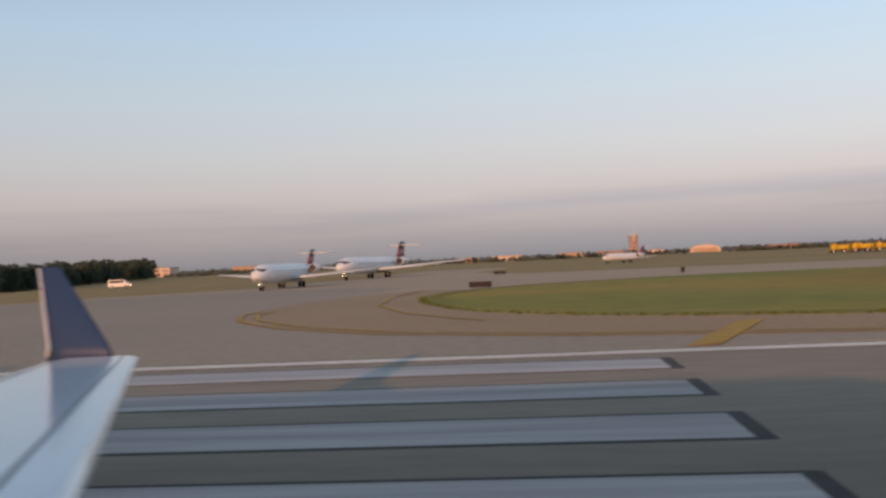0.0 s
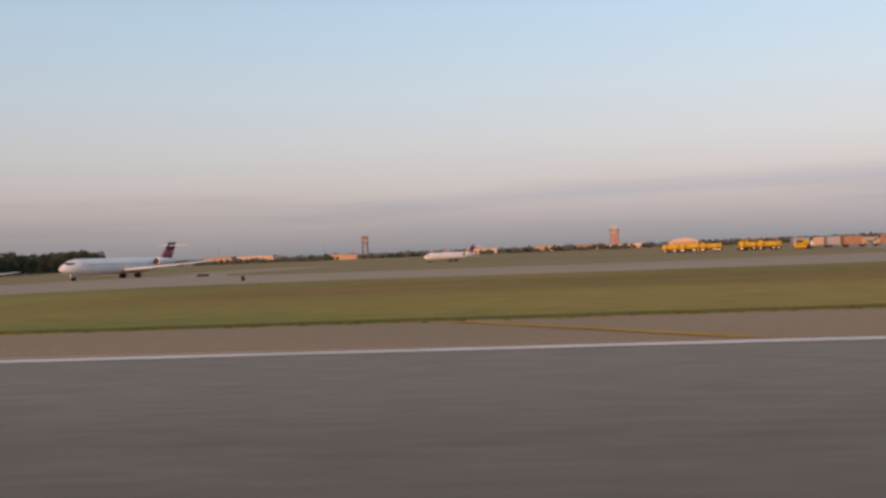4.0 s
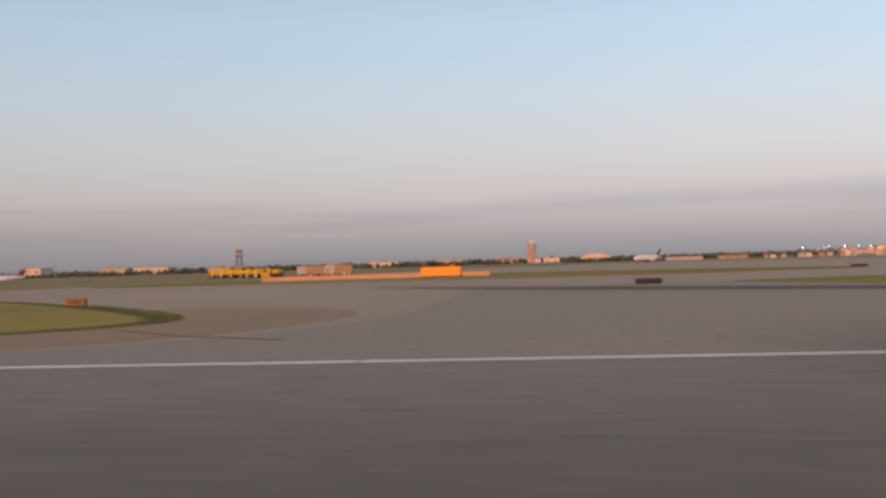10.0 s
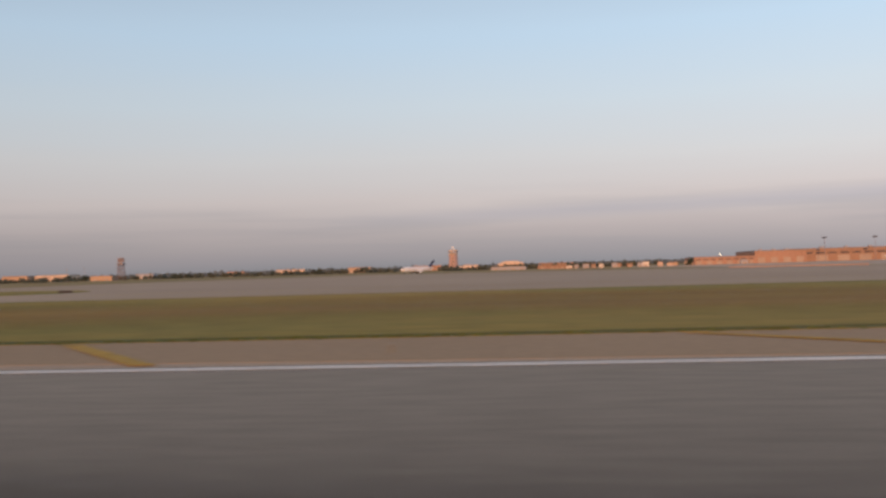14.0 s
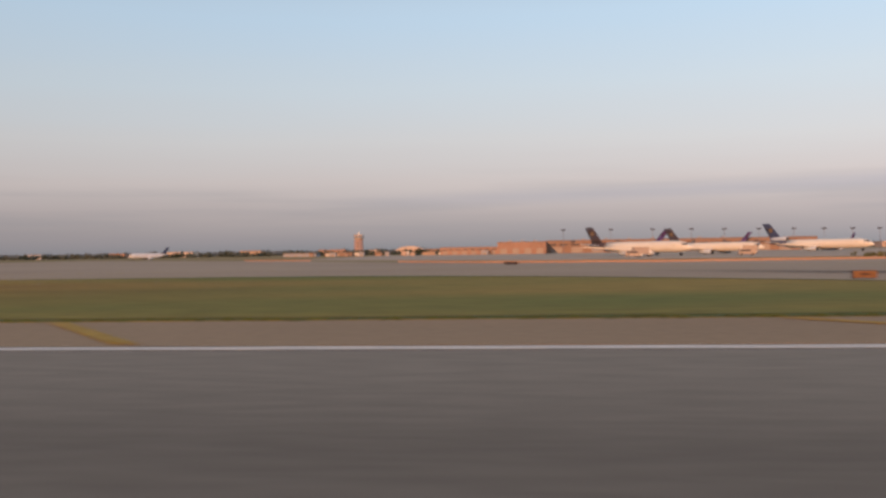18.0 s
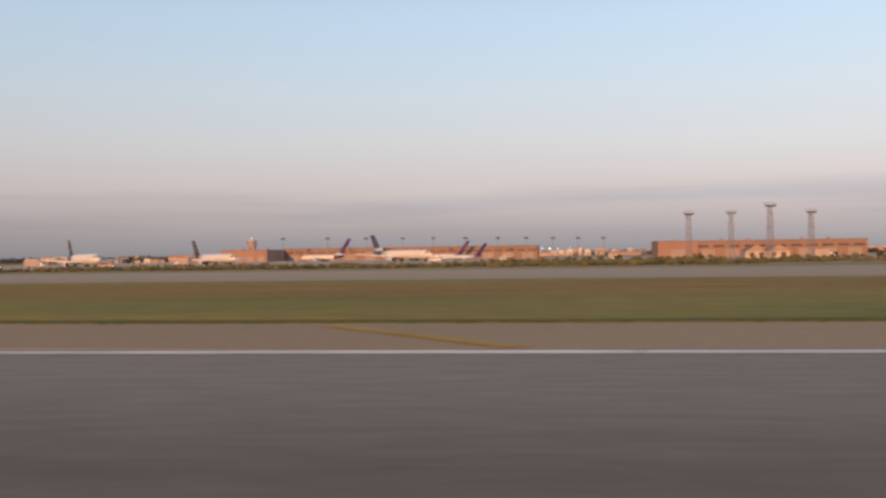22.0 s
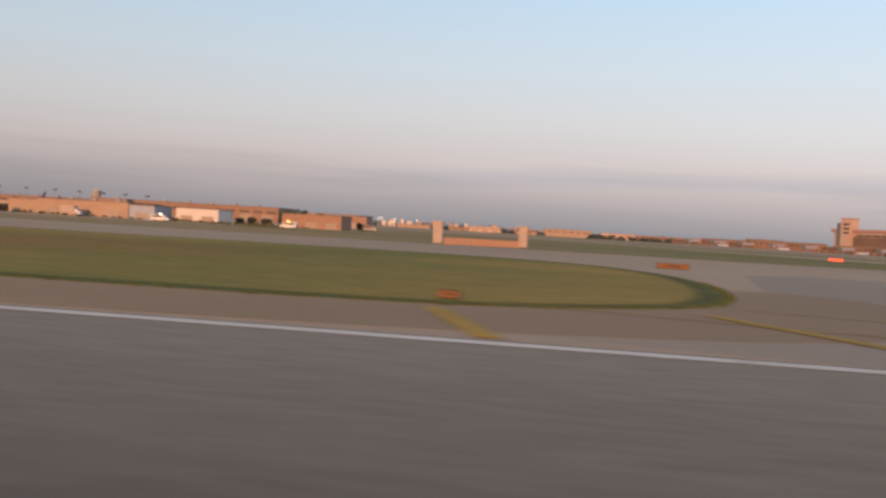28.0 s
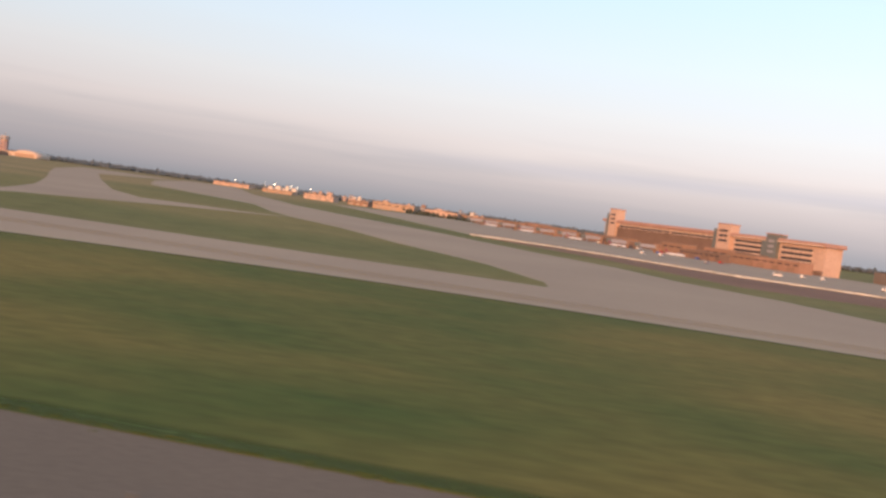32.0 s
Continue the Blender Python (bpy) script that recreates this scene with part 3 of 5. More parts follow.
def edge_light(x, y):
    s = thing("runway_edge_light", x, y, 0.05, 0, "small elevated runway edge light on a thin stem", "light", "runway edge lights")
    stem = bmesh.new()
    bmesh.ops.create_cone(stem, cap_ends=True, segments=8, radius1=0.035, radius2=0.02, depth=0.2, matrix=Matrix.Translation((0, 0, 0.1)))
    part("stem", stem, LIGHT_BODY, s)
    lens = bmesh.new()
    bmesh.ops.create_icosphere(lens, subdivisions=1, radius=0.032, matrix=Matrix.Translation((0, 0, 0.23)))
    part("lens", lens, STEEL, s, "glass lens")
    return s


first = edge_light(9.5, 25.6)
for x in range(69, 1330, 60):
    copy_thing(first, spot(x, 25.6, 0.05))

# ---- aircraft ----
SKIN = material("white aircraft paint", (0.62, 0.62, 0.63), 0.32, spread=0.05, fine=0.6, coarse=0.3, spec=0.5)
CREAM = material("cream freighter paint", (0.72, 0.66, 0.56), 0.35, spread=0.05, fine=0.6, coarse=0.3, spec=0.5)
NAVY = material("dark navy tail paint", (0.045, 0.055, 0.11), 0.5, spread=0.08, spec=0.5)
PURPLE = material("dark purple tail paint", (0.075, 0.035, 0.12), 0.35, spread=0.08, spec=0.5)
BROWN = material("dark brown tail paint", (0.062, 0.044, 0.046), 0.35, spread=0.08, spec=0.5)
RED = material("crimson tail paint", (0.20, 0.035, 0.065), 0.4, spread=0.08, spec=0.5)
GOLD = material("dull gold emblem paint", (0.17, 0.125, 0.085), 0.6)
GREYWING = material("grey wing paint", (0.50, 0.56, 0.62), 0.14, spread=0.05, fine=0.5, coarse=0.4, spec=0.6)
ALU = material("polished leading edge", (0.72, 0.74, 0.76), 0.25, 0.6, spread=0.05)
DARKGLASS = material("dark cockpit glass", (0.02, 0.022, 0.026), 0.1, spec=0.8)
CABINGLASS = material("shaded cabin window", (0.26, 0.28, 0.31), 0.2, spec=0.5)
TYRE = material("black tyre", (0.02, 0.02, 0.02), 0.8)
INTAKE = material("dark engine intake", (0.03, 0.03, 0.032), 0.5)
HEADLIGHT = glow("landing light", (1.0, 0.86, 0.66), 22.0)


def loft(rings, cap=True, flat=False):
    bm = bmesh.new()
    rows = [[bm.verts.new(p) for p in r] for r in rings]
    n = len(rows[0])
    for a, b in zip(rows, rows[1:]):
        for i in range(n):
            j = (i + 1) % n
            bm.faces.new((a[i], a[j], b[j], b[i]))
    if cap:
        bm.faces.new(rows[0][::-1])
        bm.faces.new(rows[-1])
    bmesh.ops.recalc_face_normals(bm, faces=bm.faces[:])
    for f in bm.faces:
        f.smooth = len(f.verts) == 4 and not flat
    return bm


def tube(stations, n=18):
    """stations: x, y, z, half width, half height"""
    return loft([[(x, y + w * math.cos(2 * math.pi * i / n), z + h * math.sin(2 * math.pi * i / n)) for i in range(n)] for x, y, z, w, h in stations])


def foil(stations, thick=0.12, flat=False):
    """Wing between stations of leading edge x, chord, y, z; upright fins swap y for z outside."""
    prof = [(0, 0), (0.03, 0.32), (0.12, 0.5), (0.35, 0.5), (0.7, 0.28), (1, 0.03), (1, -0.03), (0.7, -0.2), (0.35, -0.4), (0.12, -0.42), (0.03, -0.26)]
    if flat:      # a nearly level upper skin behind the leading edge
        prof = [(0, 0), (0.02, 0.3), (0.06, 0.45), (0.135, 0.5), (0.75, 0.45), (1, 0.03)] + prof[6:]
    return loft([[(x - u * c, y, z + v * thick * c) for u, v in prof] for x, c, y, z in stations], flat=flat)


def fin(stations, thick=0.10):
    prof = [(0, 0), (0.05, 0.4), (0.3, 0.5), (0.7, 0.3), (1, 0.03), (1, -0.03), (0.7, -0.3), (0.3, -0.5), (0.05, -0.4)]
    return loft([[(x - u * c, y + v * thick * c, z) for u, v in prof] for x, c, y, z in stations])


def aircraft(name, label, length, r, semi, tail_h, tee=True, engines="rear", body=SKIN, tail=NAVY, accent=None, lights=False, windows=14, tip=None, aft=None):
    """Nose along +x; the origin is on the ground under the wing box."""
    a = thing(name, 0, 0, 0, 0, label, "aircraft")
    L, c = length, r * 1.75
    zc = r * 1.62
    xn = L * 0.52
    fus = [(xn, 0, zc - r * 0.28, r * 0.04, r * 0.04), (xn - 0.012 * L, 0, zc - r * 0.24, r * 0.3, r * 0.27), (xn - 0.035 * L, 0, zc - r * 0.16, r * 0.58, r * 0.54), (xn - 0.07 * L, 0, zc - r * 0.05, r * 0.84, r * 0.84),
           (xn - 0.12 * L, 0, zc, r * 0.98, r * 0.99), (xn - 0.17 * L, 0, zc, r, r), (xn - 0.5 * L, 0, zc, r, r), (xn - 0.66 * L, 0, zc, r, r), (xn - 0.78 * L, 0, zc + r * 0.12, r * 0.82, r * 0.84), (xn - 0.88 * L, 0, zc + r * 0.3, r * 0.55, r * 0.58), (xn - 0.96 * L, 0, zc + r * 0.48, r * 0.25, r * 0.28), (xn - L, 0, zc + r * 0.55, r * 0.06, r * 0.08)]
    f = part("fuselage", tube(fus[:9] if aft else fus, 24), body, a)
    if aft:      # the dark colour of the tail runs down over the rear fuselage
        part("rear_fuselage", tube([(x + 0.002 * L, y, z, w * 1.01, h_ * 1.01) for x, y, z, w, h_ in fus[8:]], 24), aft, a, "dark painted rear fuselage")
    ck = tube([(xn - 0.038 * L, 0, zc + r * 0.28, r * 0.5, r * 0.14), (xn - 0.052 * L, 0, zc + r * 0.38, r * 0.68, r * 0.2), (xn - 0.075 * L, 0, zc + r * 0.42, r * 0.80, r * 0.2)], 16)
    part("cockpit_window", ck, DARKGLASS, f, "dark cockpit windows")
    for i in range(windows):
        x = xn - L * (0.17 + 0.52 * i / max(windows - 1, 1))
        for s in (-1, 1):
            part("cabin_window", box(x - 0.11 * r, x + 0.11 * r, s * r * 0.985 - 0.02 * r, s * r * 0.985 + 0.02 * r, zc + r * 0.12, zc + r * 0.34), CABINGLASS, f)
    for s in (-1, 1):
        part("cabin_door", box(xn - 0.145 * L, xn - 0.115 * L, s * r * 0.99 - 0.012 * r, s * r * 0.99 + 0.012 * r, zc - r * 0.35, zc + r * 0.5), body, f)
    xw, cr, ct, sw = 0.10 * L, L * 0.19, L * 0.055, math.tan(radians(27))
    zw = zc - r * 0.62
    for s in (-1, 1):
        w = part("wing", foil([(xw, cr, 0, zw), (xw - sw * semi * 0.35, cr * 0.68, s * semi * 0.35, zw + semi * 0.022), (xw - sw * semi, ct, s * semi, zw + semi * 0.075)]), GREYWING if engines == "rear" else body, a)
        for k in (0.25, 0.45, 0.65):
            y = s * semi * k
            part("flap_fairing", tube([(xw - sw * semi * k - cr * 0.3, y, zw + semi * k * 0.06 - 0.05 * r, 0.03 * r, 0.03 * r), (xw - sw * semi * k - cr * 0.55, y, zw + semi * k * 0.06 - 0.14 * r, 0.09 * r, 0.1 * r), (xw - sw * semi * k - cr * 0.85, y, zw + semi * k * 0.06 - 0.03 * r, 0.02 * r, 0.02 * r)], 8), GREYWING, w)
    xt = xn - 0.80 * L
    ztop = tail_h
    low, top = (xt - 0.02 * L, L * 0.12, 0, zc + r * 0.6), (xt - 0.02 * L - (ztop - zc) * 0.8, L * 0.08, 0, ztop)
    mid = tuple(p + (q - p) * 0.62 for p, q in zip(low, top))
    f_ = part("tail_fin", fin([low, mid], 0.09), tail, a, "tail fin in its dark colour")
    part("fin_tip", fin([mid, top], 0.09), tip or tail, f_, "dark upper fin")
    if accent:
        part("tail_emblem", box(xt - (ztop - zc) * 0.5 - L * 0.08, xt - (ztop - zc) * 0.5 - L * 0.045, -L * 0.008, L * 0.008, zc + (ztop - zc) * 0.58, zc + (ztop - zc) * 0.76, bevel=0.02), accent, a, "plain emblem patch")
    zt = ztop - 0.02 * L if tee else zc + r * 0.35
    xs = xt - 0.02 * L - (ztop - zc) * 0.78 if tee else xt - 0.04 * L
    for s in (-1, 1):
        part("tailplane", foil([(xs, L * 0.085, 0, zt), (xs - semi * 0.16, L * 0.045, s * semi * (0.26 if tee else 0.34), zt + (0 if tee else semi * 0.03))], 0.1), body if tee else GREYWING, a)

    def engine(x, y, z, re, le, pylon):
        e = part("engine", tube([(x, y, z, re * 0.86, re * 0.86), (x - le * 0.06, y, z, re, re), (x - le * 0.45, y, z, re, re), (x - le * 0.8, y, z, re * 0.78, re * 0.78), (x - le, y, z, re * 0.5, re * 0.5)], 16), body if engines == "rear" else GREYWING, a)
        part("intake", tube([(x + 0.01 * le, y, z, re * 0.84, re * 0.84), (x - 0.06 * le, y, z, re * 0.8, re * 0.8)], 16), INTAKE, e, "dark round intake")
        part("pylon", box(*pylon), body, e)

    re, le = r * 0.48, L * 0.13
    if engines == "rear":
        for s in (-1, 1):
            engine(xn - 0.70 * L, s * r * 1.5, zc + r * 0.42, re, le, (xn - 0.80 * L, xn - 0.73 * L, min(s * r * 0.6, s * r * 1.35), max(s * r * 0.6, s * r * 1.35), zc + r * 0.36, zc + r * 0.48))
    else:
        for s in (-1, 1):
            y = s * semi * 0.34
            engine(xw - sw * semi * 0.34 + L * 0.06, y, zw - r * 0.42, re * 0.95, le, (xw - sw * semi * 0.34 - L * 0.06, xw - sw * semi * 0.34 + L * 0.01, y - 0.03 * r, y + 0.03 * r, zw - r * 0.35, zw + 0.1))
        if engines == "tri":
            engine(xt + 0.01 * L, 0, zc + r * 1.25, re, le * 1.3, (xt - 0.1 * L, xt - 0.02 * L, -0.05 * r, 0.05 * r, zc + r * 0.5, zc + r * 0.9))

    def gear(x, y, rw, pair):
        g = part("landing_gear", box(x - 0.05 * r, x + 0.05 * r, y - 0.05 * r, y + 0.05 * r, rw, zc - r * 0.5), STEEL, a)
        for d in pair:
            t = bmesh.new()
            bmesh.ops.create_cone(t, cap_ends=True, segments=14, radius1=rw, radius2=rw, depth=rw * 0.6, matrix=Matrix.LocRotScale((x, y + d, rw), Euler((radians(90), 0, 0)), None))
            part("wheel", t, TYRE, g, "black tyre")

    gear(xn - 0.10 * L, 0, r * 0.24, (-0.12 * r, 0.12 * r))
    for s in (-1, 1):
        gear(-0.03 * L, s * r * 1.15, r * 0.33, (-0.22 * r, 0.22 * r))
    if lights:
        lb = bmesh.new()
        bmesh.ops.create_icosphere(lb, subdivisions=2, radius=r * 0.038, matrix=Matrix.Translation((xn - 0.075 * L, 0, zc - r * 0.98)))
        part("landing_light", lb, HEADLIGHT, a, "bright lit landing light")
    return a


def park(a, nose, tail_xy, length, z=0.0):
    """Stand an aircraft with its nose at one place and its tail towards another."""
    d = Vector((nose[0] - tail_xy[0], nose[1] - tail_xy[1])).normalized()
    o = Vector(nose) - d * length * 0.52
    a.matrix_world = spot(o.x, o.y, z, math.degrees(math.atan2(d.y, d.x)))


jet = aircraft("regional_jet", "white regional jet waiting on the taxiway with its light on", 24.5, 1.15, 10.6, 4.85, tail=RED, tip=NAVY, lights=True)
park(jet, (-31.5, 101.3), (-30.4, 124), 24.5, 0.03)
jet = aircraft("airliner", "long white rear-engined airliner waiting on the taxiway", 36, 1.47, 15.5, 6.8, tail=RED, tip=NAVY, lights=True, windows=22)
park(jet, (-32.6, 150.3), (-26.7, 183.3), 36, 0.03)
jet = aircraft("regional_jet", "white regional jet with purple and red tail, far taxiway", 19.5, 1.0, 8.0, 4.4, tail=RED, tip=PURPLE, windows=10)
park(jet, (17, 247), (29.2, 261.2), 19.5)
jet = aircraft("airliner", "white airliner with a dark tail far across the apron", 24, 1.5, 9.5, 7.4, tee=False, engines="wing", windows=12)
park(jet, (230.3, 519), (245.8, 536.1), 24)
for nose, tl, L, h, eng, tm, em in (((516.4, 280.3), (488.5, 313.9), 46, 9.6, "wing", BROWN, GOLD), ((546.2, 323.3), (519.3, 353), 42, 9.6, "wing", BROWN, GOLD), ((607.2, 401), (574.5, 440.2), 53, 12.7, "tri", NAVY, GOLD),
                                 ((505, 561), (534, 544), 38, 13.2, "tri", PURPLE, None), ((570, 640), (600, 626), 34, 12.0, "wing", PURPLE, None),
                                 ((603, 466), (622, 481), 26, 8.6, "wing", PURPLE, None)):
    jet = aircraft("freighter", "cream-white cargo jet with a dark tail parked on the cargo apron", L, L * 0.037, L * 0.36, h, tee=False, engines=eng, body=CREAM, tail=tm, accent=em, windows=0, aft=tm)
    tagged(jet, group="parked cargo jets")
    park(jet, nose, tl, L)

# the aircraft that carries the window, as it stands at the start
own = aircraft("regional_jet", "white regional jet with pale swept wing and dark blue winglet", 26.0, 1.22, 10.85, 4.5, windows=22)
OWN_Y, OWN_X = -1.36, -8.4
own.matrix_world = spot(OWN_X, OWN_Y, 0.05)
for o in [o for o in own.children_recursive if o.name.split(".")[0] in ("wing", "flap_fairing")]:
    bpy.data.objects.remove(o)


SLATEGREY = material("dark seam sealant", (0.16, 0.18, 0.20), 0.6)
# Winglet blue is darkened for the shade the fuselage should cast.
WINGLET = material("slate blue winglet paint with shade", (0.022, 0.045, 0.105), 0.55, spread=0.05, spec=0.4)


def own_wing(s):
    """Leading edge, trailing edge and winglet in the window's terms, mirrored for s = -1."""
    st = []
    for le, te, y, z in (((1.15, 0), (-5.0, 0), 0.0, 1.02), ((-1.15, 0), (-4.75, 0), 2.6, 1.16), ((-2.19, 0), (-4.72, 0), 5.5, 1.26), ((-4.25, 0), (-5.28, 0), 10.85, 1.44)):
        st.append((le[0] - OWN_X, le[0] - te[0], s * y, z - 0.05))
    w = part("wing", foil(st, 0.085, True), GREYWING, own, "pale grey wing")
    tipx, ty = -4.25 - OWN_X, s * 10.85
    edge = foil([(x + 0.012, c * 0.10, y, z + 0.004) for x, c, y, z in st], 0.42)
    part("leading_edge", edge, ALU, w, "bright metal leading edge")
    seam = []
    for x, c, y, z in st:
        seam.append([(x - u * c, y, z + 0.0425 * c + h_) for u, h_ in ((0.135, -0.01), (0.135, 0.004), (0.15, 0.004), (0.15, -0.01))])
    part("leading_edge_seam", loft(seam, flat=True), SLATEGREY, w, "dark seam behind the leading edge")
    part("winglet", fin([(-4.50 - OWN_X, 0.75, ty + s * 0.0, 1.40), (-4.62 - OWN_X, 0.66, ty + s * 0.12, 1.55), (-5.36 - OWN_X, 0.24, ty + s * 0.55, 2.41)], 0.06), WINGLET, w, "dark blue winglet")
    part("winglet_edge", fin([(-5.24 - OWN_X, 0.03, ty + s * 0.0, 1.45), (-5.28 - OWN_X, 0.03, ty + s * 0.12, 1.55), (-5.595 - OWN_X, 0.03, ty + s * 0.55, 2.41)], 0.9), SKIN, w, "white trailing edge")
    for k in (0.45, 0.7):
        part("panel_seam", box(-3.9 - OWN_X - 0.3 * k, -3.88 - OWN_X - 0.3 * k, min(s * 10.85 * k, s * 10.85 * k + 0.02), max(s * 10.85 * k, s * 10.85 * k + 0.02), 1.0, 1.2), INTAKE, w)


own_wing(1)
own_wing(-1)

# ---- buildings ----
TAN = material("tan metal cladding", (0.37, 0.26, 0.185), 0.75, spread=0.08, fine=1.2, coarse=0.1)
BRICKW = material("orange brick wall", (0.33, 0.20, 0.145), 0.85, spread=0.12, fine=1.5, coarse=0.08)
BROWNW = material("brown wall", (0.27, 0.17, 0.12), 0.85, spread=0.12, fine=1.5, coarse=0.08)
TERMW = material("pink brick and precast wall", (0.50, 0.355, 0.28), 0.8, spread=0.1, fine=1.0, coarse=0.06)
PALEW = material("pale precast concrete", (0.52, 0.41, 0.335), 0.8, spread=0.08, fine=1.5, coarse=0.08)
GREYW = material("grey cladding", (0.30, 0.30, 0.33), 0.7, spread=0.08)
ROOF = material("grey roof felt", (0.22, 0.18, 0.16), 0.9, spread=0.15)
DOORW = material("dull dock door", (0.34, 0.27, 0.22), 0.6)
WHITEW = material("white panel", (0.60, 0.55, 0.50), 0.6)
DARKW = material("dark window glass", (0.05, 0.05, 0.06), 0.15, spec=0.7)
BLUEGREY = material("pale blue-grey cladding", (0.33, 0.36, 0.42), 0.6)
SLATE = material("dark slate cladding and shaded sides", (0.15, 0.17, 0.17), 0.6)
PALEBAND = material("pale pink precast band", (0.66, 0.50, 0.40), 0.8, spread=0.06, fine=1.2, coarse=0.1)
DARKBROWN = material("dark brown concourse cladding", (0.19, 0.128, 0.10), 0.8, spread=0.15, fine=1.2, coarse=0.1)
# Tower concrete with the distance haze put into its colour.
TOWERW = material("pinkish grey concrete in haze", (0.35, 0.245, 0.225), 0.8, spread=0.1, fine=1, coarse=0.1)
PINKROOF = material("rust-pink roof band", (0.40, 0.25, 0.205), 0.7)


def building(name, x0, x1, y, depth, h, wall, label, doors=0, bands=0, door_mat=None, turn=0.0, group="", units=0, base=0.0):
    """A flat-roofed building with parapet, doors and window openings on the runway side."""
    b = thing(name, (x0 + x1) / 2, y, base, turn, label, "building", group)
    w = (x1 - x0) / 2
    wl_ = part("wall", box(-w, w, 0, depth, 0, h), wall, b)
    r_ = part("roof", box(-w - 0.15, w + 0.15, -0.15, depth + 0.15, h, h + max(0.25, h * 0.05)), ROOF, b)
    for i in range(units):
        x = -w * 0.8 + 1.6 * w * (i + 0.5) / units
        part("roof_unit", box(x - h * 0.14, x + h * 0.14, depth * 0.3, depth * 0.3 + h * 0.3, h * 1.05, h * 1.05 + h * 0.14), GREYW, r_)
    for i in range(doors):
        x = -w + 2 * w * (i + 0.5) / doors
        dw = min(w / doors * 0.55, h * 0.45)
        part("dock_door", box(x - dw, x + dw, -0.08, 0.0, 0.1, h * 0.48), door_mat or DOORW, wl_, "dull dock door")
    for k in range(bands):
        z = h * (0.62 + 0.3 * k / max(bands, 1))
        n = max(2, int(2 * w / (h * 0.9)))
        for i in range(n):
            x = -w + 2 * w * (i + 0.5) / n
            part("window", box(x - w / n * 0.7, x + w / n * 0.7, -0.06, 0.0, z, z + h * 0.11), DARKW, wl_, "dark window")
    return b


# far side behind the start of the runway
building("hangar_office", -469, -447, 1100, 30, 11, PALEW, "pale sunlit low building beside the woods", 2, 1)
building("warehouse", -369, -335, 1100, 30, 8, TAN, "orange sunlit warehouse with a flat roof", 3)
building("warehouse", -331, -286, 1110, 30, 8, PALEW, "pale sunlit warehouse row", 4, 1)
building("warehouse", -240, -215, 1200, 20, 6.5, GREYW, "low grey shed beyond the airfield", 2)
building("warehouse", -170, -146, 940, 15, 5, TAN, "small orange sunlit shed", 2)
building("warehouse", -60, -20, 1250, 20, 7, PALEW, "pale distant shed beyond the airfield", 3)
building("warehouse", 30, 62, 1300, 20, 7.5, TAN, "orange sunlit shed near the tower", 3)
building("warehouse", 95, 140, 1500, 20, 8, BRICKW, "low brick building beside the control tower", 4, 1)
building("warehouse", 175, 200, 1500, 20, 7, PALEW, "pale annex beside the control tower", 2)
building("warehouse", -95, -72, 1150, 20, 6, BRICKW, "small brick shed beyond the airfield", 2)


def control_tower(x, y):
    t = thing("control_tower", x, y, 0, 0, "tall pinkish control tower with a glazed cab", "tower")
    part("base_building", box(-22, 14, -6, 14, 0, 6), PALEW, t)
    sh = part("shaft", loft([[(8 * k * math.cos(a), 8 * k * math.sin(a), z) for a in [radians(22.5 + 45 * i) for i in range(8)]] for z, k in ((0, 1.0), (14, 0.95), (25, 0.9))], flat=True), TOWERW, t)
    for z in (6, 12, 18):
        part("window_slot", box(-1.2, 1.2, -7.9, -7.2, z, z + 2.2), DARKW, sh)
    part("gallery", loft([[(r * math.cos(a), r * math.sin(a), z) for a in [radians(22.5 + 45 * i) for i in range(8)]] for z, r in ((24.6, 7.2), (26, 8.6), (26.9, 8.6))]), PALEW, t)
    # Glazing takes pale grey instead of dark glass, as haze.
    part("cab_glass", loft([[(r * math.cos(a), r * math.sin(a), z) for a in [radians(22.5 + 45 * i) for i in range(8)]] for z, r in ((26.9, 7.4), (31, 8.2))]), GREYW, t, "cab glazing greyed by haze")
    part("cab_roof", loft([[(r * math.cos(a), r * math.sin(a), z) for a in [radians(22.5 + 45 * i) for i in range(8)]] for z, r in ((31, 8.9), (32.2, 8.9), (33.2, 5))]), PALEW, t)
    part("antenna", box(-0.4, 0.4, -0.4, 0.4, 33, 38), STEEL, t)


control_tower(156, 1535)
h = thing("hangar", 255, 1450, 0, 0, "broad pale hangar with a low gabled roof", "hangar")
prof = [(-22, 0), (22, 0), (22, 6.6), (11, 10.6), (0, 11.8), (-11, 10.6), (-22, 6.6)]
part("shell", loft([[(x, 0, z) for x, z in prof], [(x, 40, z) for x, z in prof]]), PALEW, h)
for i in range(6):
    part("door_leaf", box(-18 + 6 * i, -12.2 + 6 * i, -0.3, 0.0, 0.1, 6.2), TAN, h)
RADARRED = material("faded grey radar steel", (0.16, 0.13, 0.14), 0.6)
rt = thing("radar_tower", -138, 945, 0, 0, "greyish lattice radar tower with a head platform", "tower")
for sx in (-1, 1):
    for sy in (-1, 1):
        part("leg", loft([[(sx * 3.2 + dx, sy * 3.2 + dy, 0) for dx, dy in ((-.4, -.4), (.4, -.4), (.4, .4), (-.4, .4))], [(sx * 2.0 + dx, sy * 2.0 + dy, 17) for dx, dy in ((-.4, -.4), (.4, -.4), (.4, .4), (-.4, .4))]]), RADARRED, rt)
for z in (4, 8, 12, 16):
    part("brace", box(-2.9, 2.9, -2.7, -2.4, z, z + 0.5), RADARRED, rt)
part("platform", box(-3.6, 3.6, -3.6, 3.6, 17, 18), RADARRED, rt)
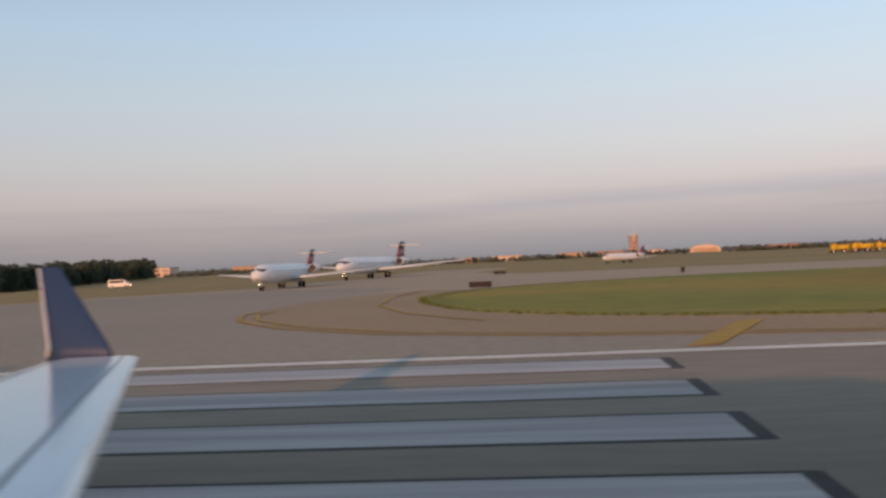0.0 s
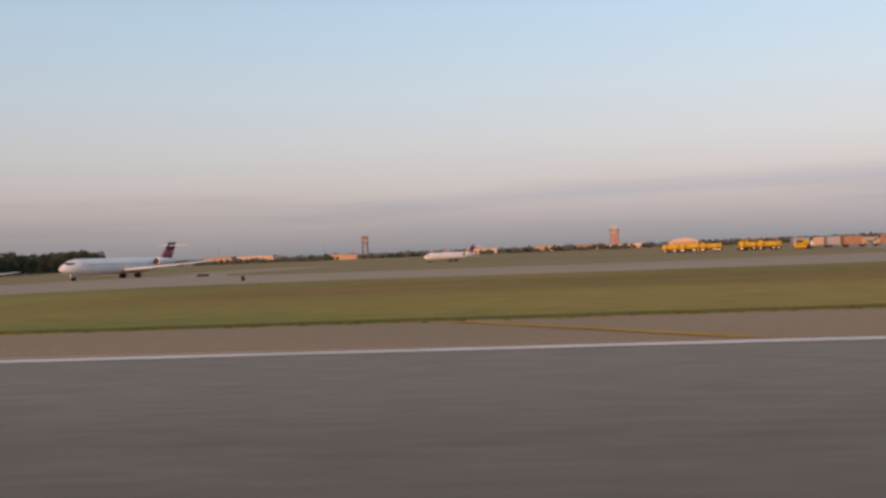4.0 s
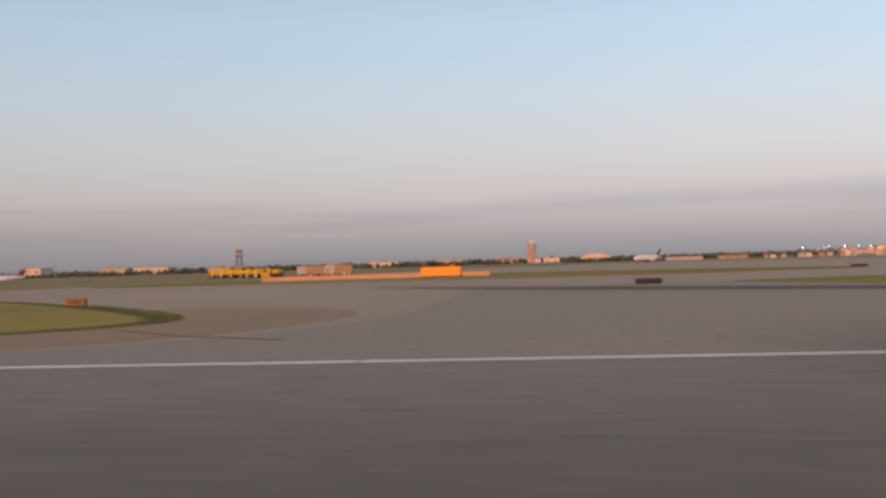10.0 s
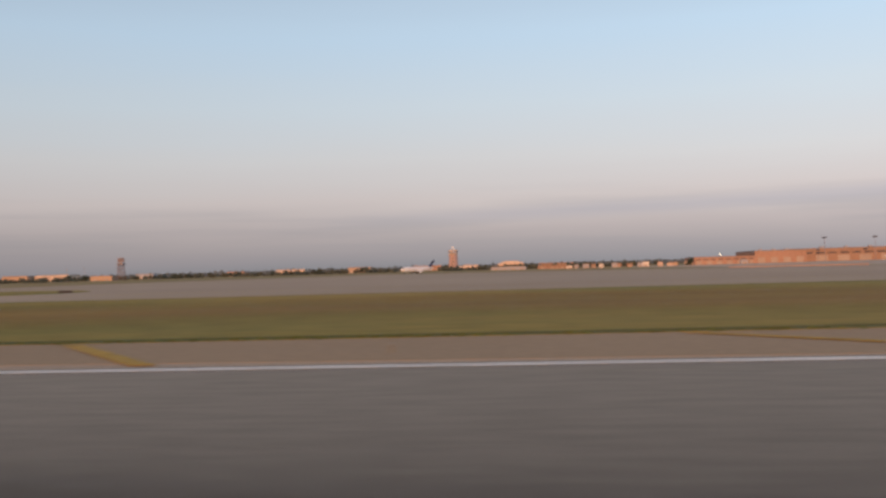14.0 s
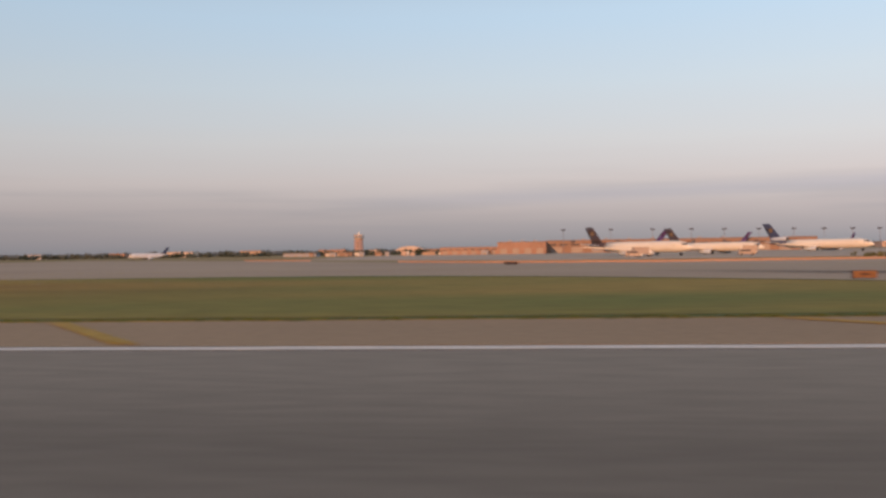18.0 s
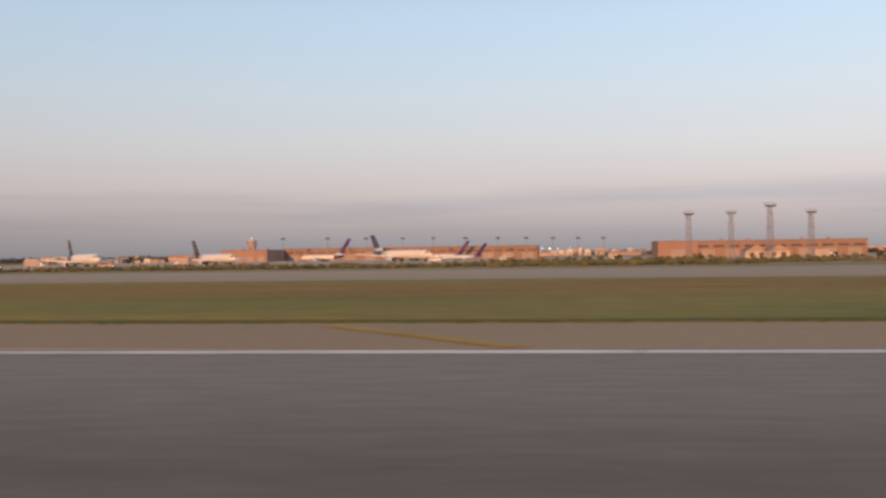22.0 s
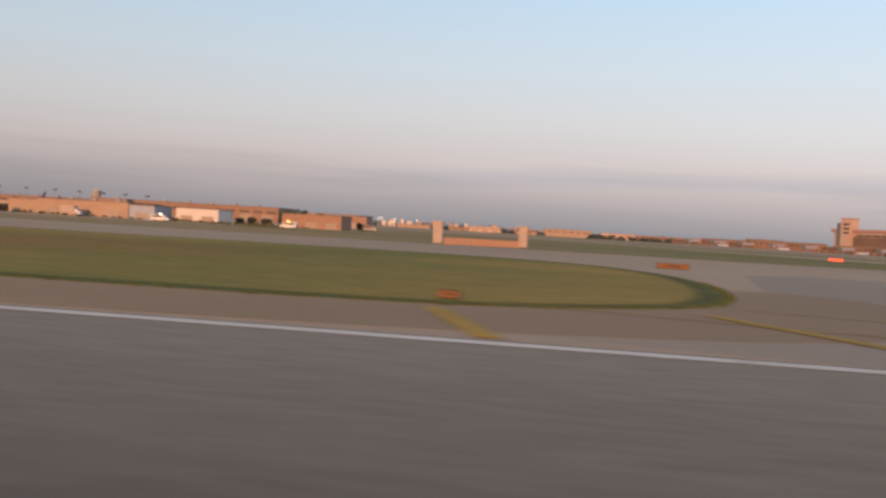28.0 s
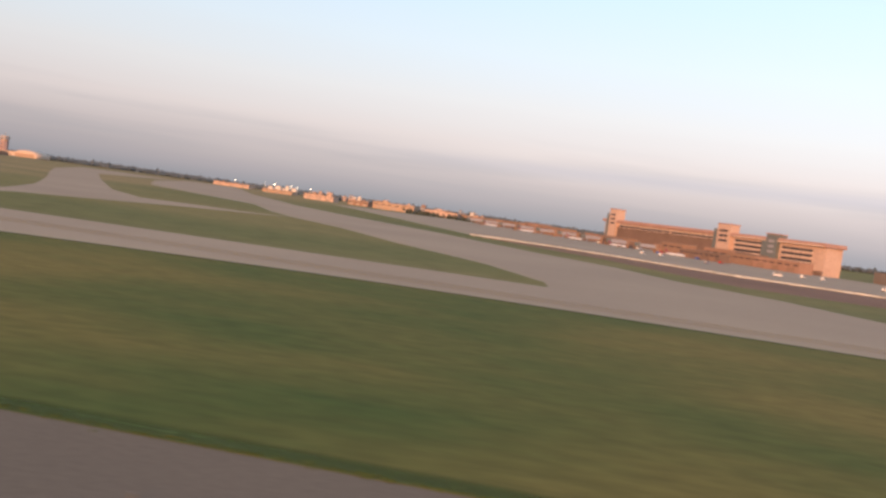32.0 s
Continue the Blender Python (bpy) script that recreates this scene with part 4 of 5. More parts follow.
part("antenna_panel", box(-3.4, 3.4, -0.6, 0.6, 19, 23.6), RADARRED, rt, "wide radar antenna")
part("mast", box(-0.4, 0.4, -0.4, 0.4, 18, 19.2), STEEL, rt)

# low sheds and trailers behind the wide apron
building("warehouse", 300, 345, 1250, 25, 6, BROWNW, "low brown shed across the apron", 4)
building("warehouse", 270, 296, 700, 12, 2.4, GREYW, "low grey shed across the apron", 4)
building("warehouse", 305, 326, 690, 12, 2.6, BROWNW, "low brown shed across the apron", 3)
rng = random.Random(31)
for i in range(26):
    x = 318 + i * 5.6 + rng.uniform(-1, 1)
    building("trailer", x, x + rng.uniform(2.2, 5.0), 600 + rng.uniform(-20, 30), 2.5, rng.uniform(1.8, 3.0), (WHITEW, BROWNW, TAN, GREYW, TERMW)[rng.randrange(5)], "parked freight trailer box beside the cargo sheds", 1, group="freight trailers")
building("cargo_hall", 404, 441, 600, 40, 4.8, BRICKW, "low brick wing of the cargo hall", 6, 1)
building("cargo_hall", 441, 472, 600, 60, 7.6, BRICKW, "sunlit orange brick cargo hall with a flat roof", 4, units=3)
building("cargo_hall", 472, 650, 640, 60, 8.4, BROWNW, "long brown cargo hall behind the parked freighters", 13, 1, units=9)
building("cargo_hall", 713, 733, 487, 30, 8.0, BRICKW, "bright orange brick corner hall", 1, units=1)
building("cargo_hall", 733, 818, 494, 30, 8.0, BROWNW, "long low brown hall with small windows", 7, 1, units=5)
building("cargo_hall", 811, 822, 257, 14, 4.0, TAN, "tan annex with dull doors", 2)
building("cargo_hall", 822, 850, 254, 22, 4.5, TAN, "long tan metal-clad hall in the evening sun", 3, units=3)
building("cargo_hall", 852, 880, 420, 30, 5.8, TAN, "tan hall with a flat roof", 4, units=2)
building("cargo_hall", 850.3, 858, 254, 12, 4.0, BLUEGREY, "pale blue-grey metal shed", 1)
building("cargo_hall", 861, 874, 262, 12, 4.0, WHITEW, "white sunlit shed with dock doors", 2)
building("warehouse", 887, 906, 282, 14, 4.2, BRICKW, "orange brick depot with tall doors", 3)
building("warehouse", 871, 889, 396, 12, 5.2, BRICKW, "orange brick depot annex", 2)
for i, (x, y, w, hh) in enumerate(((875, 1130, 38, 6.5), (925, 1135, 26, 6), (975, 1115, 52, 8.5), (1034, 1120, 40, 7), (1085, 1140, 60, 6.5), (760, 1300, 45, 5), (640, 1420, 60, 5.5), (820, 1330, 30, 5), (1150, 1160, 48, 7))):
    building("warehouse", x - w / 2, x + w / 2, y, 25, hh, (TERMW, BROWNW, TAN)[i % 3], "pink sunlit building on the far side of the airport", 3, 1)


def gable_house(x, y):
    g = thing("site_cabin", x, y, 0, 0, "small tan cabin with two gables", "cabin")
    part("wall", box(-7, 7, 0, 8, 0, 2.6), PALEW, g)
    for k in (-3.6, 3.6):
        p = [(k - 3.4, 2.6), (k + 3.4, 2.6), (k, 4.5)]
        gb = part("gable_roof", loft([[(a, -0.6, b) for a, b in p], [(a, 8, b) for a, b in p]]), ROOF, g)
        part("gable_trim", loft([[(a * 1.0, -0.75, b) for a, b in p], [(a, -0.6, b) for a, b in p]]), TAN, gb, "tan gable face")
    for k in (-5, -2, 2, 5):
        part("window", box(k - 0.7, k + 0.7, -0.06, 0, 0.8, 2.0), DARKW, g)


gable_house(728.5, 314)

# terminal
tm_len = 276
term = thing("terminal", 1237, 930, 0, math.degrees(math.atan2(-250, 155)), "long multi-storey terminal glowing pink in low sun", "terminal")
body_t = part("wall", box(-14, tm_len, 0, 16, 0, 20.5), TERMW, term)
part("roof", box(-16, tm_len + 2, -2.5, 17, 20.5, 23.4), PINKROOF, term, "rust-pink roof band")
part("lower_storey", box(10, 154, -1.3, 0, 0, 16.4), DARKBROWN, body_t, "dark brown lower storeys")
part("lower_storey", box(232, tm_len, -1.3, 0, 0, 3.2), DARKBROWN, body_t, "dark brown lower storeys")
part("lower_storey", box(178, 216, -1.3, 0, 0, 4.6), DARKBROWN, body_t, "dark brown lower storeys")
part("upper_gallery", box(12, 154, -1.6, 0, 18.6, 19.4), PALEBAND, body_t, "pale gallery ledge")
part("roof_fascia", box(180, tm_len, -2.9, -2.5, 20.6, 21.4), PALEBAND, body_t, "pale fascia under the roof")
for lo, hi, rows, n in ((12, 92, (16.8,), 9), (95, 152, (16.8,), 7), (180, 212, (6.0, 9.6, 13.2, 16.8), 8), (233, 264, (4.6, 8.4, 12.2, 16.0), 7)):
    for z in rows:
        for i in range(n):
            a = lo + (hi - lo) * (i + 0.08) / n
            b = lo + (hi - lo) * (i + 0.92) / n
            part("window", box(a, b, -0.5, 0.0, z, z + 1.9), DARKW, body_t, "dark window band")
            part("window_sill", box(a - 0.3, b + 0.3, -1.0, 0.0, z - 1.1, z - 0.05), PALEBAND, body_t, "pale sill band")
for a, b, z, m, lab in ((-4, 9, 33, TERMW, "tall pale stair tower"), (160, 176, 29.5, TERMW, "pale square stair tower"), (218, 230, 25.6, SLATE, "dark slate stair tower")):
    tw = part("stair_tower", box(a, b, -3, 6, 0, z), m, term, lab)
    # Added dark box puts the shade on the tower's left side.
    part("tower_side", box(a - 5, a, -2.6, 5, 0, z - 4), SLATE, tw, "dark box as the shaded tower side")
    for k in range(3):
        part("tower_window", box(a + 3, b - 3, -3.3, -3.0, z - 6 - 4 * k, z - 4.2 - 4 * k), DARKW if m is TERMW else GREYW, tw)
    part("tower_cap", box(a - 0.5, b + 0.5, -3.4, 6.4, z, z + 0.8), PINKROOF, tw)
rng = random.Random(12)
along, out = Vector((155, -250)).normalized(), Vector((-0.85, -0.527))
heading = math.degrees(math.atan2(-250, 155))
for i in range(24):
    s = -150 + 18.5 * i + rng.uniform(-4, 4)
    q = Vector((1237, 930)) + along * s + out * rng.uniform(26, 96)
    w = rng.uniform(22, 46)
    o = building("concourse", 0, w, 0, rng.uniform(8, 16), rng.uniform(4.5, 9.0), (DARKBROWN, BROWNW, DARKBROWN, BRICKW)[i % 4], "low brown concourse wing in front of the terminal", 3, 1, BROWNW, group="concourse wings")
    o.matrix_world = spot(q.x, q.y, 0, heading)


def jet_bridge(s, d):
    q = Vector((1237, 930)) + along * s + out * d
    jb = thing("jet_bridge", q.x, q.y, 0, heading + 90 + 180, "grey passenger boarding bridge on a wheeled leg", "jet bridge", "jet bridges")
    part("tunnel", box(0, 14, -1.3, 1.3, 3.0, 5.4), GREYW, jb)
    part("cab", box(14, 16.5, -1.8, 1.8, 2.8, 5.7, bevel=0.1), SLATE, jb)
    part("rotunda", box(-2.2, 0, -2, 2, 0, 5.8, bevel=0.1), BROWNW, jb)
    part("leg", box(11, 11.6, -0.9, 0.9, 0, 3.0), STEEL, jb)


for i in range(9):
    jet_bridge(-90 + 38 * i, 100)
building("parking_deck", 1418, 1540, 660, 40, 8, TAN, "tan parking deck beyond the terminal", 6, 2)

# Small white blocks added to give a cluster of distant glints.
for x, w, hh in ((676, 7, 9), (690, 9, 11), (706, 5, 12.5), (718, 8, 10)):
    building("warehouse", x - w / 2, x + w / 2, 1500, 10, hh, WHITEW, "small white building as a glint far across the field", 1, group="far white sheds")

rng = random.Random(40)
for i in range(38):
    x = 660 + 9.5 * i + rng.uniform(-4, 4)
    building("far_house", x, x + rng.uniform(4, 12), 1650 + rng.uniform(-60, 140), 8, rng.uniform(6, 13), (TERMW, WHITEW, BROWNW, TERMW, GREYW)[rng.randrange(5)], "small far house on the rise beyond the airport", 1, 1, group="far houses")

# blast wall, orange tarp box and concrete posts
BARRIER = material("sunlit concrete barrier", (0.42, 0.24, 0.15), 0.85, spread=0.1)
ORANGE = material("orange tarpaulin", (0.80, 0.27, 0.02), 0.6, spread=0.05)


def barrier_run(x0, y0, x1, y1, n, h, group):
    dx, dy = (x1 - x0) / n, (y1 - y0) / n
    ln, ang = math.hypot(dx, dy), math.degrees(math.atan2(dy, dx))
    prof = [(-0.35, 0), (0.35, 0), (0.14, h * 0.35), (0.1, h), (-0.1, h), (-0.14, h * 0.35)]
    made = None
    for i in range(n):
        if made is None:
            made = single("concrete_barrier", loft([[(0.004, y, z) for y, z in prof], [(ln - 0.004, y, z) for y, z in prof]], flat=True), BARRIER, x0, y0, 0.03, ang, "sunlit concrete barrier block along the apron edge", "barrier", group)
        else:
            copy_thing(made, spot(x0 + dx * i, y0 + dy * i, 0.03, ang))


barrier_run(133, 163, 162, 163, 12, 0.8, "apron barriers")
barrier_run(169.2, 163.4, 174, 163.6, 2, 0.8, "apron barriers")
for pts in ([(371, 309), (403, 275)], [(441, 207), (462, 176), (494, 158), (534, 161)]):
    for (a, b), (c, d) in zip(pts, pts[1:]):
        barrier_run(a, b, c, d, max(3, int(math.hypot(c - a, d - b) / 3)), 0.34, "cargo apron barriers")
ob = thing("tarpaulin_box", 165.5, 162.2, 0.03, 0, "bright orange tarpaulin-covered box on the apron", "box")
part("cover", box(-3.5, 3.5, 0, 3, 0.15, 1.75, bevel=0.12), ORANGE, ob)
for i in range(6):
    part("tie_strap", box(-3.0 + i * 1.2, -2.93 + i * 1.2, -0.02, 0.0, 0.15, 1.72), BRICKW, ob)
part("skid_base", box(-3.3, 3.3, 0.2, 2.8, 0, 0.15), SIGNBACK, ob)
for x, y in ((953.9, 157), (967.9, 166)):
    pst = thing("concrete_shelter", x, y, 0, 0, "pale concrete pier beside a low board fence", "pier", "concrete piers")
    part("pier", box(-0.8, 0.8, -0.8, 0.8, 0, 3.5, bevel=0.08), PALE, pst)
    part("cap", box(-0.95, 0.95, -0.95, 0.95, 3.5, 3.75), PALE, pst)
fence = thing("snow_fence", 962.2, 148, 0, 28, "low sunlit board fence between two concrete piers", "fence")
for i in range(13):
    part("fence_panel", box(-6.4 + i, -5.45 + i, -0.05, 0.05, 0.1, 1.2), BARRIER, fence)
    part("post", box(-6.47 + i, -6.4 + i, -0.06, 0.06, 0, 1.05), STEEL, fence)

# ---- vehicles ----
YEL = material("yellow plough paint", (0.50, 0.33, 0.03), 0.5, spread=0.1)
WHITEV = material("white vehicle paint", (0.66, 0.64, 0.62), 0.4, spread=0.05)
BLUEV = material("blue vehicle paint", (0.06, 0.10, 0.28), 0.4)
REDV = material("red vehicle paint", (0.45, 0.05, 0.04), 0.4)


def wheel(x, y, r, parent, w=0.3):
    t = bmesh.new()
    bmesh.ops.create_cone(t, cap_ends=True, segments=14, radius1=r, radius2=r, depth=w, matrix=Matrix.LocRotScale((x, y, r), Euler((radians(90), 0, 0)), None))
    o = part("wheel", t, TYRE, parent, "black tyre")
    h_ = bmesh.new()
    bmesh.ops.create_cone(h_, cap_ends=True, segments=10, radius1=r * 0.5, radius2=r * 0.5, depth=w * 1.1, matrix=Matrix.LocRotScale((x, y, r), Euler((radians(90), 0, 0)), None))
    part("rim", h_, STEEL, o)


def plough():
    p = thing("snow_plough", 0, 0, 0, 0, "yellow airport snow plough parked in a row", "truck", "parked snow ploughs")
    part("chassis", box(-2.6, 2.3, -0.5, 0.5, 0.45, 0.7), SIGNBACK, p)
    cab = part("cab", loft([[(1.0, y, z) for y, z in ((-0.75, 0.6), (0.75, 0.6), (0.7, 1.95), (-0.7, 1.95))], [(2.2, y, z) for y, z in ((-0.75, 0.6), (0.75, 0.6), (0.62, 1.85), (-0.62, 1.85))]]), YEL, p)
    part("windscreen", box(2.05, 2.3, -0.6, 0.6, 1.25, 1.7), DARKW, cab)
    part("side_window", box(1.3, 1.9, -0.79, -0.74, 1.25, 1.7), DARKW, cab)
    part("beacon", box(1.4, 1.6, -0.1, 0.1, 1.95, 2.15), ORANGE, cab)
    part("hopper", loft([[(x, y, z) for x, y in ((-2.5, -0.8), (0.8, -0.8), (0.8, 0.8), (-2.5, 0.8))] for z in (0.75, 1.75)]), YEL, p)
    part("blade", loft([[(2.5 + 0.25 * math.cos(a), y, 0.5 + 0.42 * math.sin(a)) for a in [radians(110 + 20 * i) for i in range(8)] + [radians(250 - 20 * i) for i in range(0)]] for y in (-1.2, 1.2)], cap=False), YEL, p, "curved plough blade")
    for x in (-1.9, -0.9, 1.6):
        for y in (-0.7, 0.7):
            wheel(x, y, 0.45, p)
    return p


first = plough()
rng = random.Random(4)
k = 0
for x, y, turn in ((84.9, 273, 176), (89.5, 268.6, 178), (94.3, 263.6, 174), (87.2, 279, 178), (92.2, 273, 175), (102.6, 253.2, 177), (106.5, 249, 175), (104.6, 257.5, 178), (112.4, 238, 240)):
    m = spot(x, y, 0, turn + rng.uniform(-3, 3)) @ Matrix.Scale(1.12, 4)
    if k == 0:
        first.matrix_world = m
    else:
        copy_thing(first, m)
    k += 1


def box_truck(x, y, turn, mat, cabm, L=6.0):
    t = thing("box_truck", x, y, 0.0, turn, "white box truck parked on the apron edge", "truck", "service trucks")
    part("cargo_box", box(-L / 2, L / 2 - 1.6, -1.0, 1.0, 0.7, 2.8, bevel=0.05), mat, t)
    c = part("cab", loft([[(L / 2 - 1.5, yy, z) for yy, z in ((-0.9, 0.5), (0.9, 0.5), (0.85, 2.1), (-0.85, 2.1))], [(L / 2, yy, z) for yy, z in ((-0.9, 0.5), (0.9, 0.5), (0.75, 1.2), (-0.75, 1.2))]]), cabm, t)
    part("windscreen", box(L / 2 - 1.2, L / 2 - 0.5, -0.8, 0.8, 1.45, 1.8), DARKW, c)
    for px in (-L / 2 + 1.0, L / 2 - 0.9):
        for py in (-0.85, 0.85):
            wheel(px, py, 0.4, t)
    return t


def car(x, y, turn, mat, label="small car on the apron"):
    c = thing("van", x, y, 0.0, turn, label, "van", "service vans")
    prof = [(-2.2, 0.35), (2.2, 0.35), (2.2, 0.9), (1.5, 1.05), (0.9, 1.75), (-2.1, 1.8), (-2.2, 1.0)]
    b = part("body", loft([[(px, -0.85, pz) for px, pz in prof], [(px, 0.85, pz) for px, pz in prof]]), mat, c)
    part("window_band", box(-1.9, 0.95, -0.88, 0.88, 1.12, 1.6), DARKW, b)
    part("headlight", box(2.18, 2.24, -0.7, -0.45, 0.6, 0.8), LAMPGLASS, b)
    for px in (-1.4, 1.4):
        for py in (-0.8, 0.8):
            wheel(px, py, 0.33, c, 0.22)
    return c


for x, y, a, m in ((117, 256, 10, GREYW), (121.5, 258, 175, PALE), (125.5, 255, 5, GREYW), (836, 248, 0, PALE), (822, 325, 0, WHITEV), (501, 270, 20, PALE), (536, 300, 160, PALE), (740, 292, 0, PALE)):
    box_truck(x, y, a, m, WHITEV)
for x, y, a in ((124.5, 238, 8), (131, 236, 184)):
    tagged(box_truck(x, y, a, BROWNW, PALE), "dull brown box truck parked beside the snow ploughs")
for x, y, a, m in ((-86, 185, 15, WHITEV), (497, 255, 0, PALE), (528, 262, 0, PALE), (612, 372, 0, WHITEV), (640, 380, 0, WHITEV), (680, 320, 0, WHITEV), (752, 330, 180, WHITEV), (775, 300, 0, ORANGE), (885, 318, 0, WHITEV), (905, 330, 0, PALE), (800, 280, 180, WHITEV),
                 (1250, 560, 60, WHITEV), (1262, 580, 60, WHITEV), (1285, 545, 60, GREYW), (1300, 600, 60, REDV), (1290, 640, 60, BLUEV), (1270, 690, 60, REDV), (1265, 650, 60, BLUEV), (1255, 730, 60, WHITEV), (1330, 510, 60, WHITEV), (1345, 530, 60, WHITEV), (1225, 760, 60, WHITEV), (1240, 700, 60, PALE), (1310, 470, 0, WHITEV), (1360, 470, 0, WHITEV)):
    car(x, y, a, m, "white service van parked on the airfield" if m is WHITEV else "service van parked on the airfield")
AMBER = glow("amber warning light", (1.0, 0.36, 0.06), 5.0)
WARMGLOW = glow("warm glow of van lamps and glints", (1.0, 0.80, 0.55), 4.0)


def lit_van(x, y, turn, lamp, label, size):
    c = car(x, y, turn, WHITEV, label)
    b = bmesh.new()
    bmesh.ops.create_icosphere(b, subdivisions=2, radius=size, matrix=Matrix.Translation((0.2, -0.5, 1.95)))
    part("beacon", b, lamp, c, "lit lamp on the roof")


for x, y, a, lamp, size in ((786.6, 332, 0, AMBER, 0.42), (867.6, 237, 5, WARMGLOW, 0.26), (901.5, 242, 180, AMBER, 0.3), (1242, 1095, 60, WARMGLOW, 1.2)):
    lit_van(x, y, a, lamp, "white service van with its warning light on", size)


# Glowing balls on added posts stand in for sun glints far off.
def lamp_post(x, y, h, size):
    p = thing("lamp_post", x, y, 0, 0, "glowing ball on a thin grey post as a far glint", "lamp post", "far lamp posts")
    part("post", box(-0.2, 0.2, -0.2, 0.2, 0, h), STEEL, p)
    b = bmesh.new()
    bmesh.ops.create_icosphere(b, subdivisions=2, radius=size, matrix=Matrix.Translation((0, 0, h)))
    part("lamp", b, WARMGLOW, p, "round glowing ball")


for x, y, h in ((632, 1590, 13), (645, 1607, 13.2), (658, 1568, 12.6), (673, 1616, 13), (690, 1600, 12), (712, 1610, 12.4), (590, 1560, 12)):
    lamp_post(x, y, h, 0.8)
for x, y, a in ((1120, 905, 35), (1160, 838, 28), (1205, 770, 32), (1238, 700, 30), (1275, 640, 26)):
    jet = aircraft("airliner", "white airliner with a red tail at the terminal gate", 15, 0.8, 5.5, 4.4, tee=False, engines="wing", tail=RED, windows=0)
    tagged(jet, group="airliners at the gates")
    jet.matrix_world = spot(x, y, 0.03, a)

# ---- masts ----
# Steel colour raised for the haze in front of the distant masts.
MASTM = material("weathered galvanised steel in haze", (0.21, 0.20, 0.22), 0.6, 0.2)
LAMPHEAD = material("dark lamp housing", (0.07, 0.07, 0.085), 0.6)


def beam(bm, p, q, r):
    """A thin square bar between two places."""
    p, q = Vector(p), Vector(q)
    d = (q - p).normalized()
    u = d.cross(Vector((0.3, 0.9, 0.2))).normalized() * r
    v = d.cross(u).normalized() * r
    ends = [[bm.verts.new(c + k) for k in (u + v, u - v, -u - v, v - u)] for c in (p, q)]
    for i in range(4):
        j = (i + 1) % 4
        bm.faces.new((ends[0][i], ends[0][j], ends[1][j], ends[1][i]))
    return bm


def lattice_mast(x, y, h, w=3.2):
    """A square lattice tower with a frame of lamps on top."""
    m = thing("floodlight_mast", x, y, 0, 12, "tall grey lattice floodlight mast with a frame of lamps", "mast", "floodlight masts")
    b0, b1 = 0.85, 0.5
    for sx in (-1, 1):
        for sy in (-1, 1):
            part("leg", beam(bmesh.new(), (sx * b0, sy * b0, 0), (sx * b1, sy * b1, h), 0.075), MASTM, m)
    br, n = bmesh.new(), 12
    for i in range(n):
        za, zb = h * i / n, h * (i + 1) / n
        wa, wb = b0 + (b1 - b0) * i / n, b0 + (b1 - b0) * (i + 1) / n
        k = 1 if i % 2 else -1
        for sy in (-1, 1):
            beam(br, (-k * wa, sy * wa, za), (k * wb, sy * wb, zb), 0.045)
            beam(br, (sy * wa, -k * wa, za), (sy * wb, k * wb, zb), 0.045)
            beam(br, (-wb, sy * wb, zb), (wb, sy * wb, zb), 0.04)
    part("bracing", br, MASTM, m)
    part("platform", box(-w / 2, w / 2, -0.6, 0.6, h, h + 0.14), MASTM, m)
    part("handrail", beam(beam(bmesh.new(), (-w / 2, -0.6, h + 0.75), (w / 2, -0.6, h + 0.75), 0.04), (-w / 2, 0.6, h + 0.75), (w / 2, 0.6, h + 0.75), 0.04), MASTM, m)
    for i in range(5):
        xa = -w / 2 + i * w / 5 + 0.06
        part("lamp", box(xa, xa + w / 5 - 0.12, -0.85, -0.35, h - 0.45, h + 0.05, bevel=0.04), LAMPHEAD, m)
    for sx in (-1, 1):
        part("rail_post", beam(beam(bmesh.new(), (sx * w / 2, -0.6, h), (sx * w / 2, -0.6, h + 0.75), 0.04), (sx * w / 2, 0.6, h), (sx * w / 2, 0.6, h + 0.75), 0.04), MASTM, m)
    return m


def pole_mast(x, y, h, w=3.0):
    """A slender pole with a round head of lamps."""
    m = thing("floodlight_mast", x, y, 0, 0, "slender pole with a dark cluster of floodlights", "mast", "cargo apron floodlights")
    s = bmesh.new()
    bmesh.ops.create_cone(s, cap_ends=True, segments=8, radius1=0.2, radius2=0.1, depth=h, matrix=Matrix.Translation((0, 0, h / 2)))
    part("pole", s, MASTM, m)
    part("head_frame", loft([[(r * math.cos(a), r * math.sin(a), z) for a in [radians(45 * i) for i in range(8)]] for z, r in ((h - 0.1, w * 0.42), (h + 0.12, w * 0.42))]), LAMPHEAD, m)
    for i in range(6):
        a = radians(60 * i + 20)
        part("lamp", box(-0.42, 0.42, -0.42, 0.42, h - 0.75, h - 0.12, bevel=0.08), LAMPHEAD, m).location = (w * 0.36 * math.cos(a) * PLAN, w * 0.36 * math.sin(a) * PLAN, 0)
    return m


for x, y, h in ((703.1, 311.6, 15.0), (722.1, 341, 16.3), (724.4, 292, 16.3), (741.6, 311.6, 15.0)):
    lattice_mast(x, y, h)
for i, x in enumerate((483, 513, 539, 563, 583, 604, 625, 643, 660, 676, 692)):
    pole_mast(x, 600, 15.2 - 0.25 * i)
POST = material("thin grey mast", (0.25, 0.24, 0.25), 0.6)
for x, y, h in ((-205, 700, 14), (-120, 800, 13), (-260, 900, 16), (-182, 950, 15)):
    single("antenna_mast", box(-0.14, 0.14, -0.14, 0.14, 0, h), POST, x, y, 0, 20, "thin grey antenna mast against the sky", "mast", "antenna masts")

